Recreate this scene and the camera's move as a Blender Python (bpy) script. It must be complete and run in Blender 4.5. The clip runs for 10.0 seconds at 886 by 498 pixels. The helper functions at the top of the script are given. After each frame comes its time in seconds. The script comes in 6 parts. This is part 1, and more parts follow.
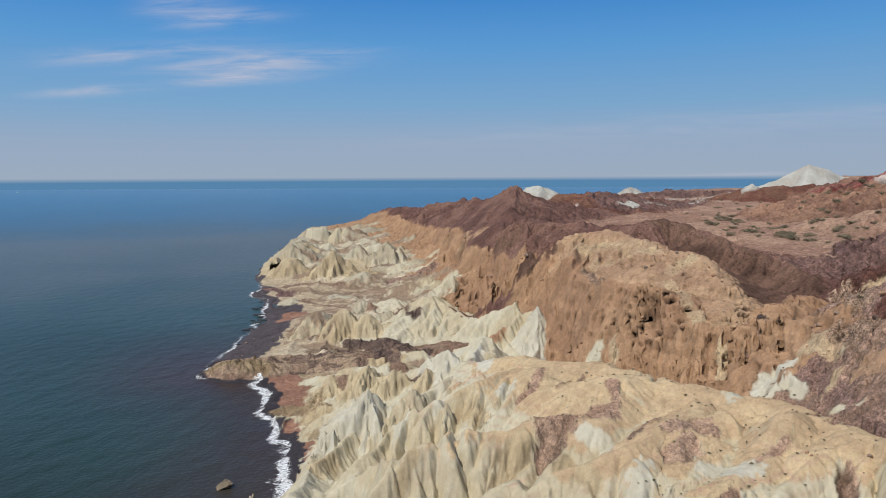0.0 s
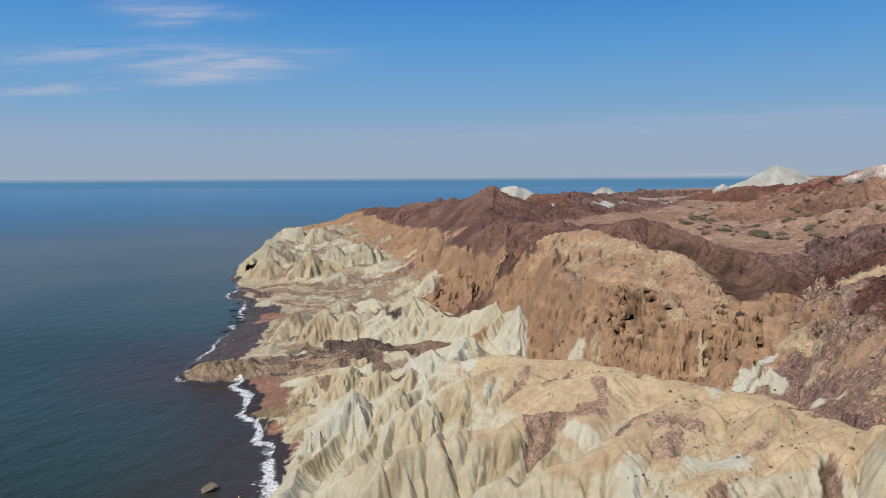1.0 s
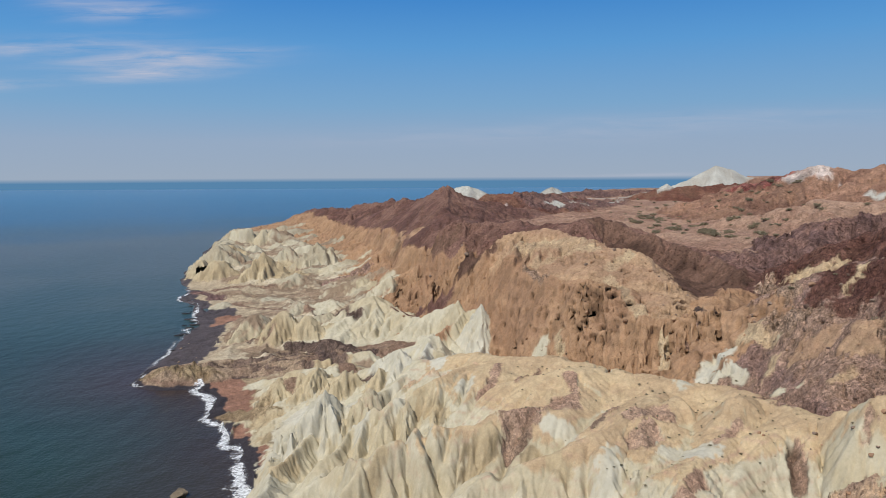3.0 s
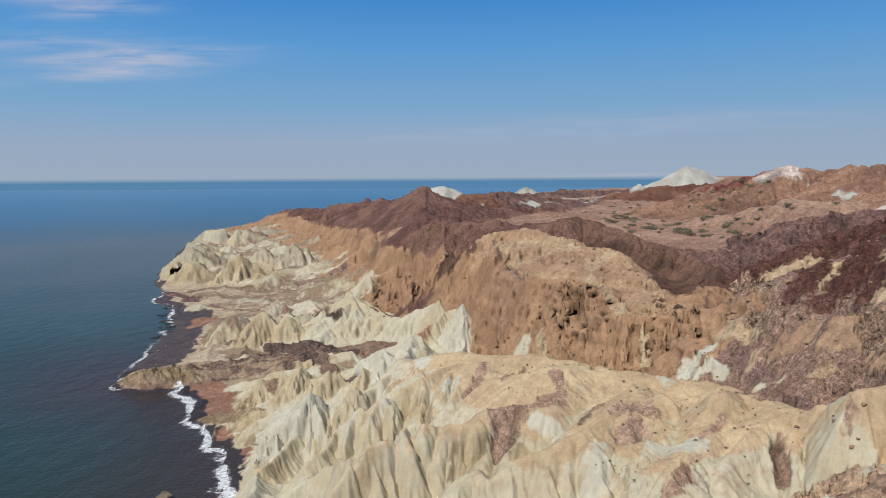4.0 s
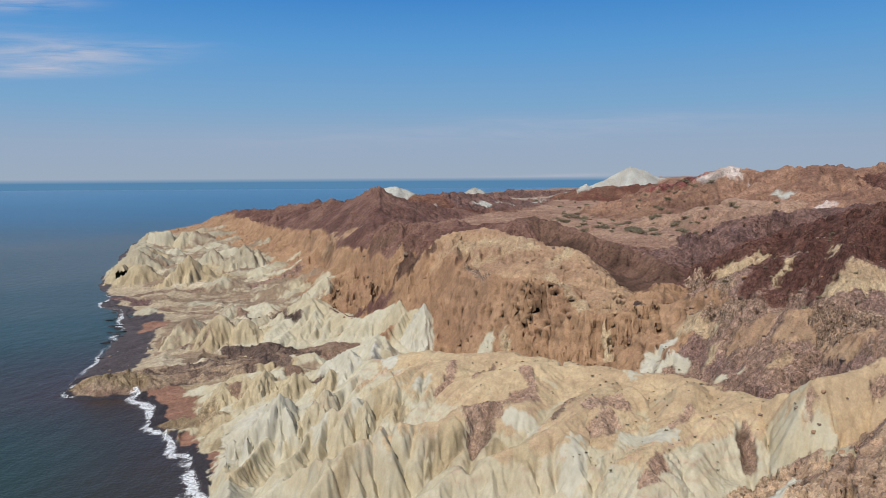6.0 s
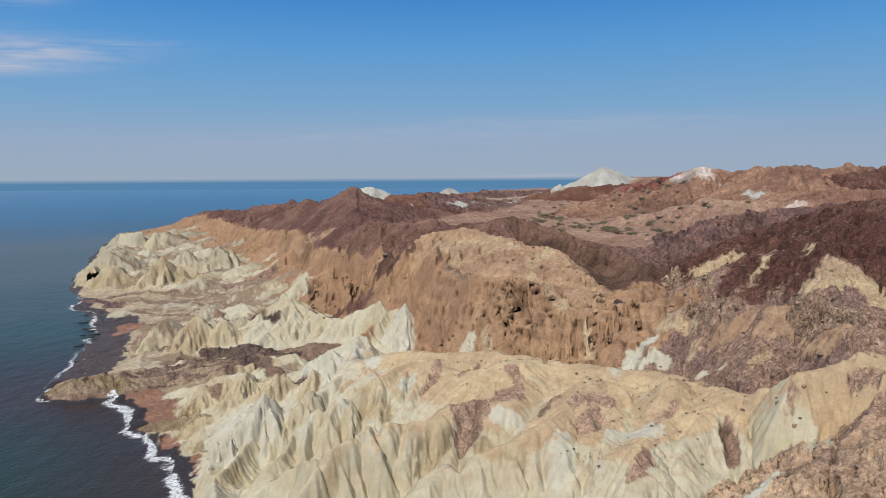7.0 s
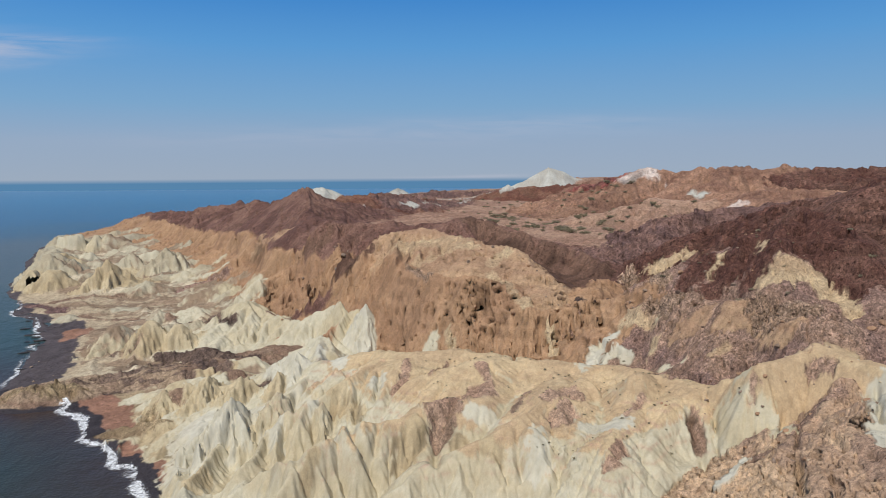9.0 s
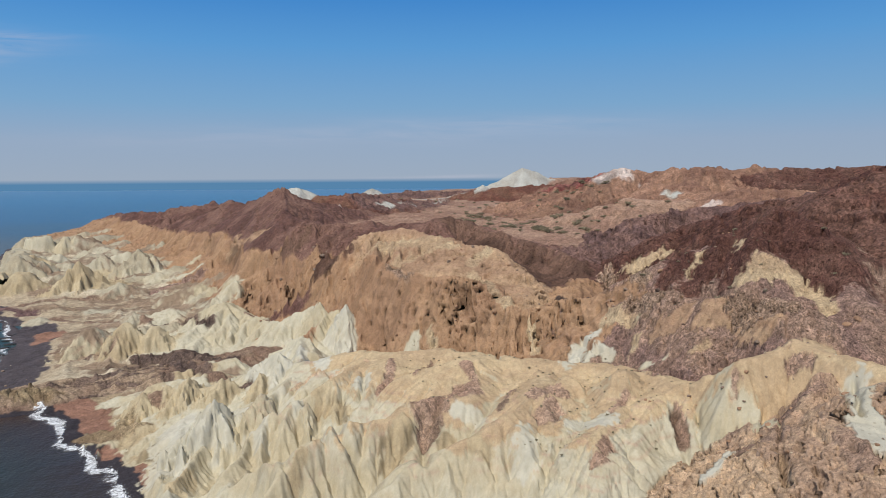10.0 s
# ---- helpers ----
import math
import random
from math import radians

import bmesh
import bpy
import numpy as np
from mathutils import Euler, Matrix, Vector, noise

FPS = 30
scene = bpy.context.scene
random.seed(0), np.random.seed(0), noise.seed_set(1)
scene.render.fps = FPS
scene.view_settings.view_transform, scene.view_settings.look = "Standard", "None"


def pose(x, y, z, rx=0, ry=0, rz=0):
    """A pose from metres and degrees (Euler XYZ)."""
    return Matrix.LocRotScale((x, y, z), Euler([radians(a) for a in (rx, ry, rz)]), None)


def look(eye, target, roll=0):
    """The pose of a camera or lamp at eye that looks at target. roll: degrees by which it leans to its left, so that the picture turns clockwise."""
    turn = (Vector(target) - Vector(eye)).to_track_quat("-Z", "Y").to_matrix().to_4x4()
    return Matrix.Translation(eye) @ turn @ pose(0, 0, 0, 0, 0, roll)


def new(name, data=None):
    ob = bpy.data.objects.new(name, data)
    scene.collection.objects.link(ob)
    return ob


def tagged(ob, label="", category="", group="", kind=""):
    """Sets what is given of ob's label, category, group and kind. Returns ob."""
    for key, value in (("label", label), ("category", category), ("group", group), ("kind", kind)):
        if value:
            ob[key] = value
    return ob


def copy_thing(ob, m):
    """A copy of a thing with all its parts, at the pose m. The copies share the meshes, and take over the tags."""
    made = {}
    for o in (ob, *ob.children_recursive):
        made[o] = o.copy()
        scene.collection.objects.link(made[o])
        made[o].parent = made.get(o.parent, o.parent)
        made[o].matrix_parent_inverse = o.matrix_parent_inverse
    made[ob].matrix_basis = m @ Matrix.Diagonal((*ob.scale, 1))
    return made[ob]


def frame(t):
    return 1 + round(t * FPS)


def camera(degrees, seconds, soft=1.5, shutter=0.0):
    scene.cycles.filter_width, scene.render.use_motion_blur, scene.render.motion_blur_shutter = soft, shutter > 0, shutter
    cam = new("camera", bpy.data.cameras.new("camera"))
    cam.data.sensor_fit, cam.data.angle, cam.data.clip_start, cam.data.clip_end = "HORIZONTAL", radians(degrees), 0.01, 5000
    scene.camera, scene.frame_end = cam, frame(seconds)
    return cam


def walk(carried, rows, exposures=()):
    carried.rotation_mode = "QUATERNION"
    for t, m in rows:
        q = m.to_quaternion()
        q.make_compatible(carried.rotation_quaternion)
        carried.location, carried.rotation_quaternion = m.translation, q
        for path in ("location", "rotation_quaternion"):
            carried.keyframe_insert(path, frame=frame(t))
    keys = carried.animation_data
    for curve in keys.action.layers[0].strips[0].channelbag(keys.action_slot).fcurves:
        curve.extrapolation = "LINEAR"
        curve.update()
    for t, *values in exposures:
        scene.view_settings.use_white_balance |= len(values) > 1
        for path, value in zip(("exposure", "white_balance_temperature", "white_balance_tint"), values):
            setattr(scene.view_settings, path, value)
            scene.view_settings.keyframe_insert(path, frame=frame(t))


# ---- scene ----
cam = camera(64.77, 10.0, 0.75)
# seconds, eye in metres above the sea, heading (left plus), look up, lean right
ROWS = [
    (0.0, 14.291, 4.789, 72.893, 10.987, -5.844, 0.288),
    (0.5, 12.893, 4.257, 72.856, 9.904, -5.841, 0.295),
    (1.0, 11.486, 3.733, 72.825, 8.817, -5.838, 0.302),
    (1.5, 10.069, 3.217, 72.800, 7.726, -5.835, 0.309),
    (2.0, 8.645, 2.711, 72.782, 6.632, -5.833, 0.316),
    (2.5, 7.215, 2.218, 72.768, 5.533, -5.831, 0.323),
    (3.0, 5.778, 1.739, 72.758, 4.432, -5.828, 0.329),
    (3.5, 4.338, 1.276, 72.752, 3.327, -5.826, 0.335),
    (4.0, 2.893, 0.831, 72.749, 2.220, -5.824, 0.341),
    (4.5, 1.447, 0.405, 72.749, 1.111, -5.822, 0.346),
    (5.0, 0.000, 0.000, 72.750, 0.000, -5.820, 0.351),
    (5.5, -1.447, -0.382, 72.753, -1.113, -5.818, 0.355),
    (6.0, -2.893, -0.739, 72.756, -2.227, -5.816, 0.359),
    (6.5, -4.337, -1.069, 72.759, -3.342, -5.814, 0.363),
    (7.0, -5.778, -1.371, 72.762, -4.458, -5.811, 0.366),
    (7.5, -7.213, -1.643, 72.763, -5.574, -5.808, 0.369),
    (8.0, -8.644, -1.883, 72.763, -6.690, -5.805, 0.371),
    (8.5, -10.067, -2.090, 72.760, -7.806, -5.801, 0.372),
    (9.0, -11.483, -2.261, 72.754, -8.921, -5.797, 0.373),
    (9.5, -12.890, -2.395, 72.744, -10.035, -5.793, 0.373),
    (10.0, -14.286, -2.490, 72.730, -11.148, -5.787, 0.372),
]


def aimed(x, y, z, yaw, up, lean):
    a, b = radians(yaw), radians(up)
    ahead = Vector((-math.sin(a) * math.cos(b), math.cos(a) * math.cos(b), math.sin(b)))
    return look((x, y, z), Vector((x, y, z)) + ahead * 100, -lean)


walk(cam, [(t, aimed(*r)) for t, *r in ROWS])

# ---- sky, sun ----
# high clouds, and last a strip standing in for the far coast: bearing and height (tangents), half width, half height,
# density
CLOUDS_AND_COAST = [(-0.491, 0.172, 0.131, 0.0144, 1.0), (-0.51, 0.15, 0.092, 0.0082, 1.0), (-0.669, 0.194, 0.164, 0.0136, 0.6), (-0.762, 0.139, 0.096, 0.0071, 0.7), (-0.539, 0.241, 0.078, 0.0119, 0.8), (-0.599, 0.264, 0.066, 0.0132, 0.6), (-0.357, 0.184, 0.055, 0.0043, 0.5), (0.094, 0.062, 0.343, 0.013, 0.22), (0.306, 0.081, 0.221, 0.0102, 0.22), (0.17, 0.0016, 0.13, 0.0022, 0.45)]
SUN_AZIMUTH, SUN_HEIGHT = 217.0, 54.0  # degrees clockwise from the way ahead (+y), and above the horizon
scene.view_settings.exposure = 0.0
world = bpy.data.worlds.new("sky")
scene.world = world
world.use_nodes = True
wn, wl = world.node_tree.nodes, world.node_tree.links
sky = wn.new("ShaderNodeTexSky")
sky.sky_type, sky.sun_disc = "NISHITA", False
sky.sun_elevation, sky.sun_rotation = radians(SUN_HEIGHT), radians(SUN_AZIMUTH)
sky.altitude, sky.air_density, sky.dust_density, sky.ozone_density = 60.0, 1.0, 1.2, 2.0
back = wn["Background"]
back.inputs["Strength"].default_value = 0.1
# near the horizon the haze greys the sky; below it the sea goes on beyond the reach of the lens
where = wn.new("ShaderNodeTexCoord")
split = wn.new("ShaderNodeSeparateXYZ")
wl.new(where.outputs["Generated"], split.inputs[0])


def sky_math(op, a, b=0.0, c=0.0):
    n = wn.new("ShaderNodeMath")
    n.operation = op
    for socket, value in zip(n.inputs, (a, b, c)):
        if isinstance(value, bpy.types.NodeSocket):
            wl.new(value, socket)
        else:
            socket.default_value = value
    return n.outputs[0]


def sky_mix(fac, a, b):
    n = wn.new("ShaderNodeMix")
    n.data_type = "RGBA"
    for socket, value in zip((n.inputs[0], n.inputs[6], n.inputs[7]), (fac, a, b)):
        if isinstance(value, bpy.types.NodeSocket):
            wl.new(value, socket)
        else:
            socket.default_value = value
    return n.outputs[2]


def sky_step(value, a, b):
    n = wn.new("ShaderNodeMapRange")
    n.inputs["From Min"].default_value, n.inputs["From Max"].default_value = a, b
    wl.new(value, n.inputs["Value"])
    return n.outputs[0]


haze = wn.new("ShaderNodeValToRGB")
band = haze.color_ramp.elements
band[0].position, band[0].color = 0.0, (0.335, 0.41, 0.515, 1)
band[1].position, band[1].color = 0.05, (0.30, 0.40, 0.545, 1)
for at, colour in ((0.10, (0.20, 0.38, 0.60, 1)), (0.18, (0.105, 0.318, 0.637, 1)), (0.25, (0.05, 0.23, 0.59, 1)), (0.5, (0.04, 0.15, 0.45, 1))):
    e = band.new(at)
    e.color = colour
wl.new(split.outputs["Z"], haze.inputs[0])
scaled = wn.new("ShaderNodeMix")
scaled.data_type, scaled.blend_type = "RGBA", "MULTIPLY"
scaled.inputs[0].default_value = 1.0
scaled.inputs[7].default_value = (10, 10, 10, 1)
wl.new(haze.outputs[0], scaled.inputs[6])
air = sky_mix(sky_step(split.outputs["Z"], 0.3, 0.55), scaled.outputs[2], sky.outputs[0])
# thin streaks of high cloud and the far coast's pale strip, by the tangents of their bearing and height
ahead = sky_math("MAXIMUM", split.outputs["Y"], 0.02)
bearing, rise = sky_math("DIVIDE", split.outputs["X"], ahead), sky_math("DIVIDE", split.outputs["Z"], ahead)
joined = wn.new("ShaderNodeCombineXYZ")
wl.new(sky_math("MULTIPLY", bearing, 7.0), joined.inputs[0])
wl.new(sky_math("MULTIPLY", rise, 70.0), joined.inputs[1])
wisps = wn.new("ShaderNodeTexNoise")
wisps.inputs["Scale"].default_value, wisps.inputs["Detail"].default_value, wisps.inputs["Roughness"].default_value, wisps.inputs["Distortion"].default_value = 1.0, 7.0, 0.6, 0.5
wl.new(joined.outputs[0], wisps.inputs["Vector"])
cover = None
for cu, cv, wide, high, strength in CLOUDS_AND_COAST:
    du = sky_math("DIVIDE", sky_math("SUBTRACT", bearing, cu), wide)
    dv = sky_math("DIVIDE", sky_math("SUBTRACT", sky_math("SUBTRACT", rise, cv), sky_math("MULTIPLY", sky_math("SUBTRACT", bearing, cu), 0.02)), high)
    blob = sky_math("MULTIPLY", sky_math("EXPONENT", sky_math("MULTIPLY", sky_math("ADD", sky_math("MULTIPLY", du, du), sky_math("MULTIPLY", dv, dv)), -1.0)), strength)
    cover = blob if cover is None else sky_math("ADD", cover, blob)
veil = sky_math("MULTIPLY", cover, sky_step(wisps.outputs["Fac"], 0.32, 0.66))
air = sky_mix(sky_math("MINIMUM", veil, 0.9), air, (5.2, 5.3, 6.3, 1))
wl.new(sky_mix(sky_step(split.outputs["Z"], -0.0050, 0.0008), (0.95, 2.3, 4.0, 1), air), back.inputs["Color"])

sun = new("sun", bpy.data.lights.new("sun", "SUN"))
sun.data.energy, sun.data.angle, sun.data.color = 3.3, radians(0.6), (1.0, 0.94, 0.84)
a, b = radians(SUN_AZIMUTH), radians(SUN_HEIGHT)
sun.matrix_world = look((0, 0, 300), (-math.sin(a) * math.cos(b) * 100, -math.cos(a) * math.cos(b) * 100, 300 - math.sin(b) * 100))


# ---- materials ----
class Graph:
    """Short hand for a node material."""

    def __init__(self, name):
        self.mat = bpy.data.materials.new(name)
        self.mat.use_nodes = True
        self.nodes, self.links = self.mat.node_tree.nodes, self.mat.node_tree.links
        self.bsdf = self.nodes["Principled BSDF"]

    def node(self, kind, operation="", data_type="", blend_type="", attribute_name=""):
        n = self.nodes.new("ShaderNode" + kind)
        if operation:
            n.operation = operation
        if data_type:
            n.data_type, n.blend_type = data_type, blend_type
        if attribute_name:
            n.attribute_name = attribute_name
        return n

    def set(self, socket, value):
        if isinstance(value, bpy.types.NodeSocket):
            self.links.new(value, socket)
        else:
            socket.default_value = value

    def noise(self, scale, detail=4.0, rough=0.55, vector=None, warp=0.0):
        n = self.node("TexNoise")
        n.inputs["Scale"].default_value, n.inputs["Detail"].default_value = scale, detail
        n.inputs["Roughness"].default_value, n.inputs["Distortion"].default_value = rough, warp
        self.set(n.inputs["Vector"], vector or self.place())
        return n.outputs["Fac"]

    def place(self, sx=1.0, sy=1.0, sz=1.0):
        g = self.node("NewGeometry")
        if (sx, sy, sz) == (1.0, 1.0, 1.0):
            return g.outputs["Position"]
        m = self.node("VectorMath", operation="MULTIPLY")
        self.links.new(g.outputs["Position"], m.inputs[0])
        m.inputs[1].default_value = (sx, sy, sz)
        return m.outputs[0]

    def ramp(self, value, a, b, low=0.0, high=1.0):
        n = self.node("MapRange")
        n.inputs["From Min"].default_value, n.inputs["From Max"].default_value = a, b
        n.inputs["To Min"].default_value, n.inputs["To Max"].default_value = low, high
        self.set(n.inputs["Value"], value)
        return n.outputs[0]

    def math(self, op, a, b):
        n = self.node("Math", operation=op)
        self.set(n.inputs[0], a)
        self.set(n.inputs[1], b)
        return n.outputs[0]

    def mix(self, fac, a, b, blend="MIX"):
        n = self.node("Mix", data_type="RGBA", blend_type=blend)
        self.set(n.inputs[0], fac)
        self.set(n.inputs[6], a)
        self.set(n.inputs[7], b)
        return n.outputs[2]

    def bump(self, height, distance, strength=1.0, normal=None):
        n = self.node("Bump")
        n.inputs["Strength"].default_value, n.inputs["Distance"].default_value = strength, distance
        self.set(n.inputs["Height"], height)
        if normal is not None:
            self.set(n.inputs["Normal"], normal)
        return n.outputs[0]


def rock_material(name, grain, relief_depth, streak=0.0, speckle=0.0, blotch=0.6, tint=(0.35, 0.27, 0.22, 1)):
    """Rock whose colour comes from the strata stored on the mesh; grain: metres; speckle: how many dark pebbles lie on it."""
    g = Graph(name)
    strata = g.node("Attribute", attribute_name="strata").outputs["Color"]
    coarse = g.noise(1 / (grain * 5), 5, 0.6)
    fine = g.noise(1 / grain, 6, 0.65)
    # clean chalk is blotched less than stony ground
    worn = g.ramp(g.node("Attribute", attribute_name="strata").outputs["Alpha"], 0.0, 0.6, 0.35, 1.0)
    colour = g.mix(g.math("MULTIPLY", g.ramp(coarse, 0.35, 0.65, 0.0, blotch), worn), strata, g.mix(1.0, strata, (0.7, 0.66, 0.62, 1), "MULTIPLY"))
    colour = g.mix(g.math("MULTIPLY", g.ramp(fine, 0.45, 0.68, 0.0, 0.9 * blotch), worn), colour, g.mix(1.0, colour, (1.35, 1.33, 1.3, 1), "MULTIPLY"))
    if streak:
        washed = g.noise(1.0, 4, 0.6, g.place(0.9, 0.9, 0.05))
        colour = g.mix(g.ramp(washed, 0.45, 0.7, 0.0, streak), colour, g.mix(1.0, colour, (0.72, 0.66, 0.58, 1), "MULTIPLY"))
    if speckle:
        v = g.node("TexVoronoi")
        v.inputs["Scale"].default_value = 0.8 / grain
        g.links.new(g.place(), v.inputs["Vector"])
        stones = g.math("MULTIPLY", g.ramp(v.outputs["Distance"], 0.18, 0.32, 1.0, 0.0), g.ramp(g.noise(0.06, 3), 0.42, 0.62, 0.0, speckle))
        colour = g.mix(g.math("MULTIPLY", stones, worn), colour, g.mix(1.0, colour, tint, "MULTIPLY"))
        for size, cover in ((2.2, 0.34), (0.9, 0.5)):
            # scattered blocks, darker than the ground, with lit tops
            w = g.node("TexVoronoi")
            w.inputs["Scale"].default_value = 1 / (grain * size)
            g.links.new(g.place(1.0, 1.0, 1.3), w.inputs["Vector"])
            pick = g.node("SeparateColor")
            g.links.new(w.outputs["Color"], pick.inputs[0])
            lone = g.math("MULTIPLY", g.ramp(w.outputs["Distance"], 0.26, 0.34, 1.0, 0.0), g.math("LESS_THAN", pick.outputs[1], g.ramp(g.noise(0.11, 4, 0.6), 0.36, 0.66, 0.02, cover)))
            colour = g.mix(g.math("MULTIPLY", g.math("MULTIPLY", lone, worn), 0.85), colour, g.mix(1.0, colour, (0.42, 0.37, 0.34, 1), "MULTIPLY"))
    # rubble: as stony as the mesh says
    stony = g.node("Attribute", attribute_name="strata").outputs["Alpha"]
    heap = None
    for size, weight in ((3.0, 0.45), (1.2, 0.8), (0.5, 1.0)):
        v = g.node("TexVoronoi")
        v.inputs["Scale"].default_value = 1 / (grain * size)
        g.links.new(g.place(1.0, 1.0, 0.7), v.inputs["Vector"])
        tone = g.node("SeparateColor")
        g.links.new(v.outputs["Color"], tone.inputs[0])
        shade = g.node("CombineColor")
        for socket in shade.inputs[:3]:
            g.links.new(g.ramp(tone.outputs[0], 0.0, 1.0, 0.4, 1.55), socket)
        colour = g.mix(g.math("MULTIPLY", stony, weight), colour, g.mix(1.0, colour, shade.outputs[0], "MULTIPLY"))
        lump = g.math("MULTIPLY", g.math("SUBTRACT", 1.0, v.outputs["Distance"]), size)
        heap = lump if heap is None else g.math("ADD", heap, lump)
    g.set(g.bsdf.inputs["Base Color"], colour)
    g.bsdf.inputs["Roughness"].default_value = 0.92
    g.bsdf.inputs["Specular IOR Level"].default_value = 0.15
    height = g.math("ADD", g.noise(1 / (grain * 2.2), 8, 0.68), g.math("MULTIPLY", g.noise(3 / grain, 4, 0.6), 0.35))
    if streak:
        height = g.math("ADD", height, g.math("MULTIPLY", g.noise(1.6, 3, 0.6, g.place(1.0, 1.0, 0.06)), 0.9))
    height = g.math("ADD", height, g.math("MULTIPLY", g.math("MULTIPLY", heap, stony), 0.5))
    g.set(g.bsdf.inputs["Normal"], g.bump(g.math("MULTIPLY", height, worn), relief_depth))
    return g.mat


CHALK = rock_material("chalk", 0.5, 0.3, 0.3, 0.0, 0.25)
STONE = rock_material("weathered_rock", 0.42, 0.5, 0.08, 0.5, 0.45)
SCREE = rock_material("scree", 0.45, 0.5, 0.0, 0.55, 0.55)
EARTH = rock_material("bare_earth", 1.1, 0.9, 0.0, 0.9, 0.7)


def sea_material():
    g = Graph("sea")
    silt_haze = g.node("Attribute", attribute_name="silt_haze").outputs["Color"]
    patches = g.noise(0.012, 4, 0.6, g.place(0.35, 1.6, 1.0))
    colour = g.mix(g.ramp(patches, 0.35, 0.7, 0.0, 0.5), silt_haze, g.mix(1.0, silt_haze, (0.72, 0.8, 0.86, 1), "MULTIPLY"))
    g.set(g.bsdf.inputs["Base Color"], colour)
    g.bsdf.inputs["Roughness"].default_value = 0.28
    g.bsdf.inputs["IOR"].default_value = 1.33
    g.bsdf.inputs["Specular IOR Level"].default_value = 0.22
    swell = g.math("ADD", g.noise(0.16, 3, 0.5, g.place(1.0, 0.55, 1.0)), g.math("MULTIPLY", g.noise(0.9, 3, 0.6), 0.3))
    g.set(g.bsdf.inputs["Normal"], g.bump(swell, 0.7))
    return g.mat


SEA = sea_material()


# ---- relief: a height field put together from ridges ----
def lattice(ix, iy, seed):
    h = (ix * 374761393 + iy * 668265263 + seed * 1274126177) & 0xFFFFFFFF
    h = ((h ^ (h >> 13)) * 1274126177) & 0xFFFFFFFF
    return ((h ^ (h >> 16)) & 0xFFFF) / 65535.0


def value_noise(x, y, seed=0):
    fx, fy = np.floor(x), np.floor(y)
    ix, iy = fx.astype(np.int64), fy.astype(np.int64)
    u, v = x - fx, y - fy
    u, v = u * u * u * (u * (u * 6 - 15) + 10), v * v * v * (v * (v * 6 - 15) + 10)
    a, b = lattice(ix, iy, seed), lattice(ix + 1, iy, seed)
    c, d = lattice(ix, iy + 1, seed), lattice(ix + 1, iy + 1, seed)
    return (a + (b - a) * u) * (1 - v) + (c + (d - c) * u) * v


def fbm(x, y, size, octaves=4, seed=0, gain=0.5):
    """Noise about 0, from -1 to 1; size: metres of the largest lumps."""
    total, amp, norm = 0.0, 1.0, 0.0
    for k in range(octaves):
        f = 2.03 ** k / size
        total = total + amp * (2 * value_noise(x * f + 17.3 * k, y * f - 9.1 * k, seed + 31 * k) - 1)
        norm, amp = norm + amp, amp * gain
    return total / norm


def creased(x, y, size, octaves=3, seed=0):
    """Noise with sharp crests, 0 to 1."""
    total, amp, norm = 0.0, 1.0, 0.0
    for k in range(octaves):
        f = 2.1 ** k / size
        n = 1 - np.abs(2 * value_noise(x * f + 5.7 * k, y * f + 3.3 * k, seed + 17 * k) - 1)
        total, norm, amp = total + amp * n * n, norm + amp, amp * 0.5
    return total / norm


def along(x, y, line, bend=14.0):
    """Distance to a line of (x, y, z), the side (1 left, -1 right), the line's height there and a length along it that fans out round its corners."""
    best = np.full(x.shape, 1e18)
    side, height, run, steep = np.zeros_like(x), np.zeros_like(x), np.zeros_like(x), np.zeros_like(x)
    start, heading = 0.0, None
    for (ax, ay, az, *ak), (bx, by, bz, *bk) in zip(line[:-1], line[1:]):
        ux, uy = bx - ax, by - ay
        length = math.hypot(ux, uy)
        ux, uy = ux / length, uy / length
        turn = math.atan2(uy, ux)
        if heading is not None:
            start += bend * abs((turn - heading + math.pi) % (2 * math.pi) - math.pi)
        heading = turn
        px, py = x - ax, y - ay
        t, across = px * ux + py * uy, py * ux - px * uy
        tc = np.clip(t, 0, length)
        over = t - tc
        dist = np.sqrt(over * over + across * across)
        near = dist < best
        best = np.where(near, dist, best)
        side = np.where(near, across / np.maximum(dist, 1e-6), side)
        height = np.where(near, az + (bz - az) * tc / length, height)
        if ak:
            steep = np.where(near, ak[0] + (bk[0] - ak[0]) * tc / length, steep)
        run = np.where(near, start + tc + bend * np.arctan2(over, np.abs(across) + 0.5), run)
        start += length
    return best, np.clip(side, -1, 1), height, run, steep


def polygon_distance(x, y, corners):
    """Signed distance to a closed outline, plus inside."""
    inside = np.zeros(x.shape, bool)
    best = np.full(x.shape, 1e18)
    for (ax, ay), (bx, by) in zip(corners, corners[1:] + corners[:1]):
        ux, uy = bx - ax, by - ay
        t = np.clip(((x - ax) * ux + (y - ay) * uy) / (ux * ux + uy * uy), 0, 1)
        best = np.minimum(best, (x - ax - t * ux) ** 2 + (y - ay - t * uy) ** 2)
        if ay != by:
            inside ^= ((ay > y) != (by > y)) & (x < ux * (y - ay) / uy + ax)
    return np.where(inside, 1, -1) * np.sqrt(best)


def shore_distance(x, y):
    return polygon_distance(x + 3.0 * fbm(x, y, 14, 3, 3), y + 3.0 * fbm(x, y, 14, 3, 4), COAST)


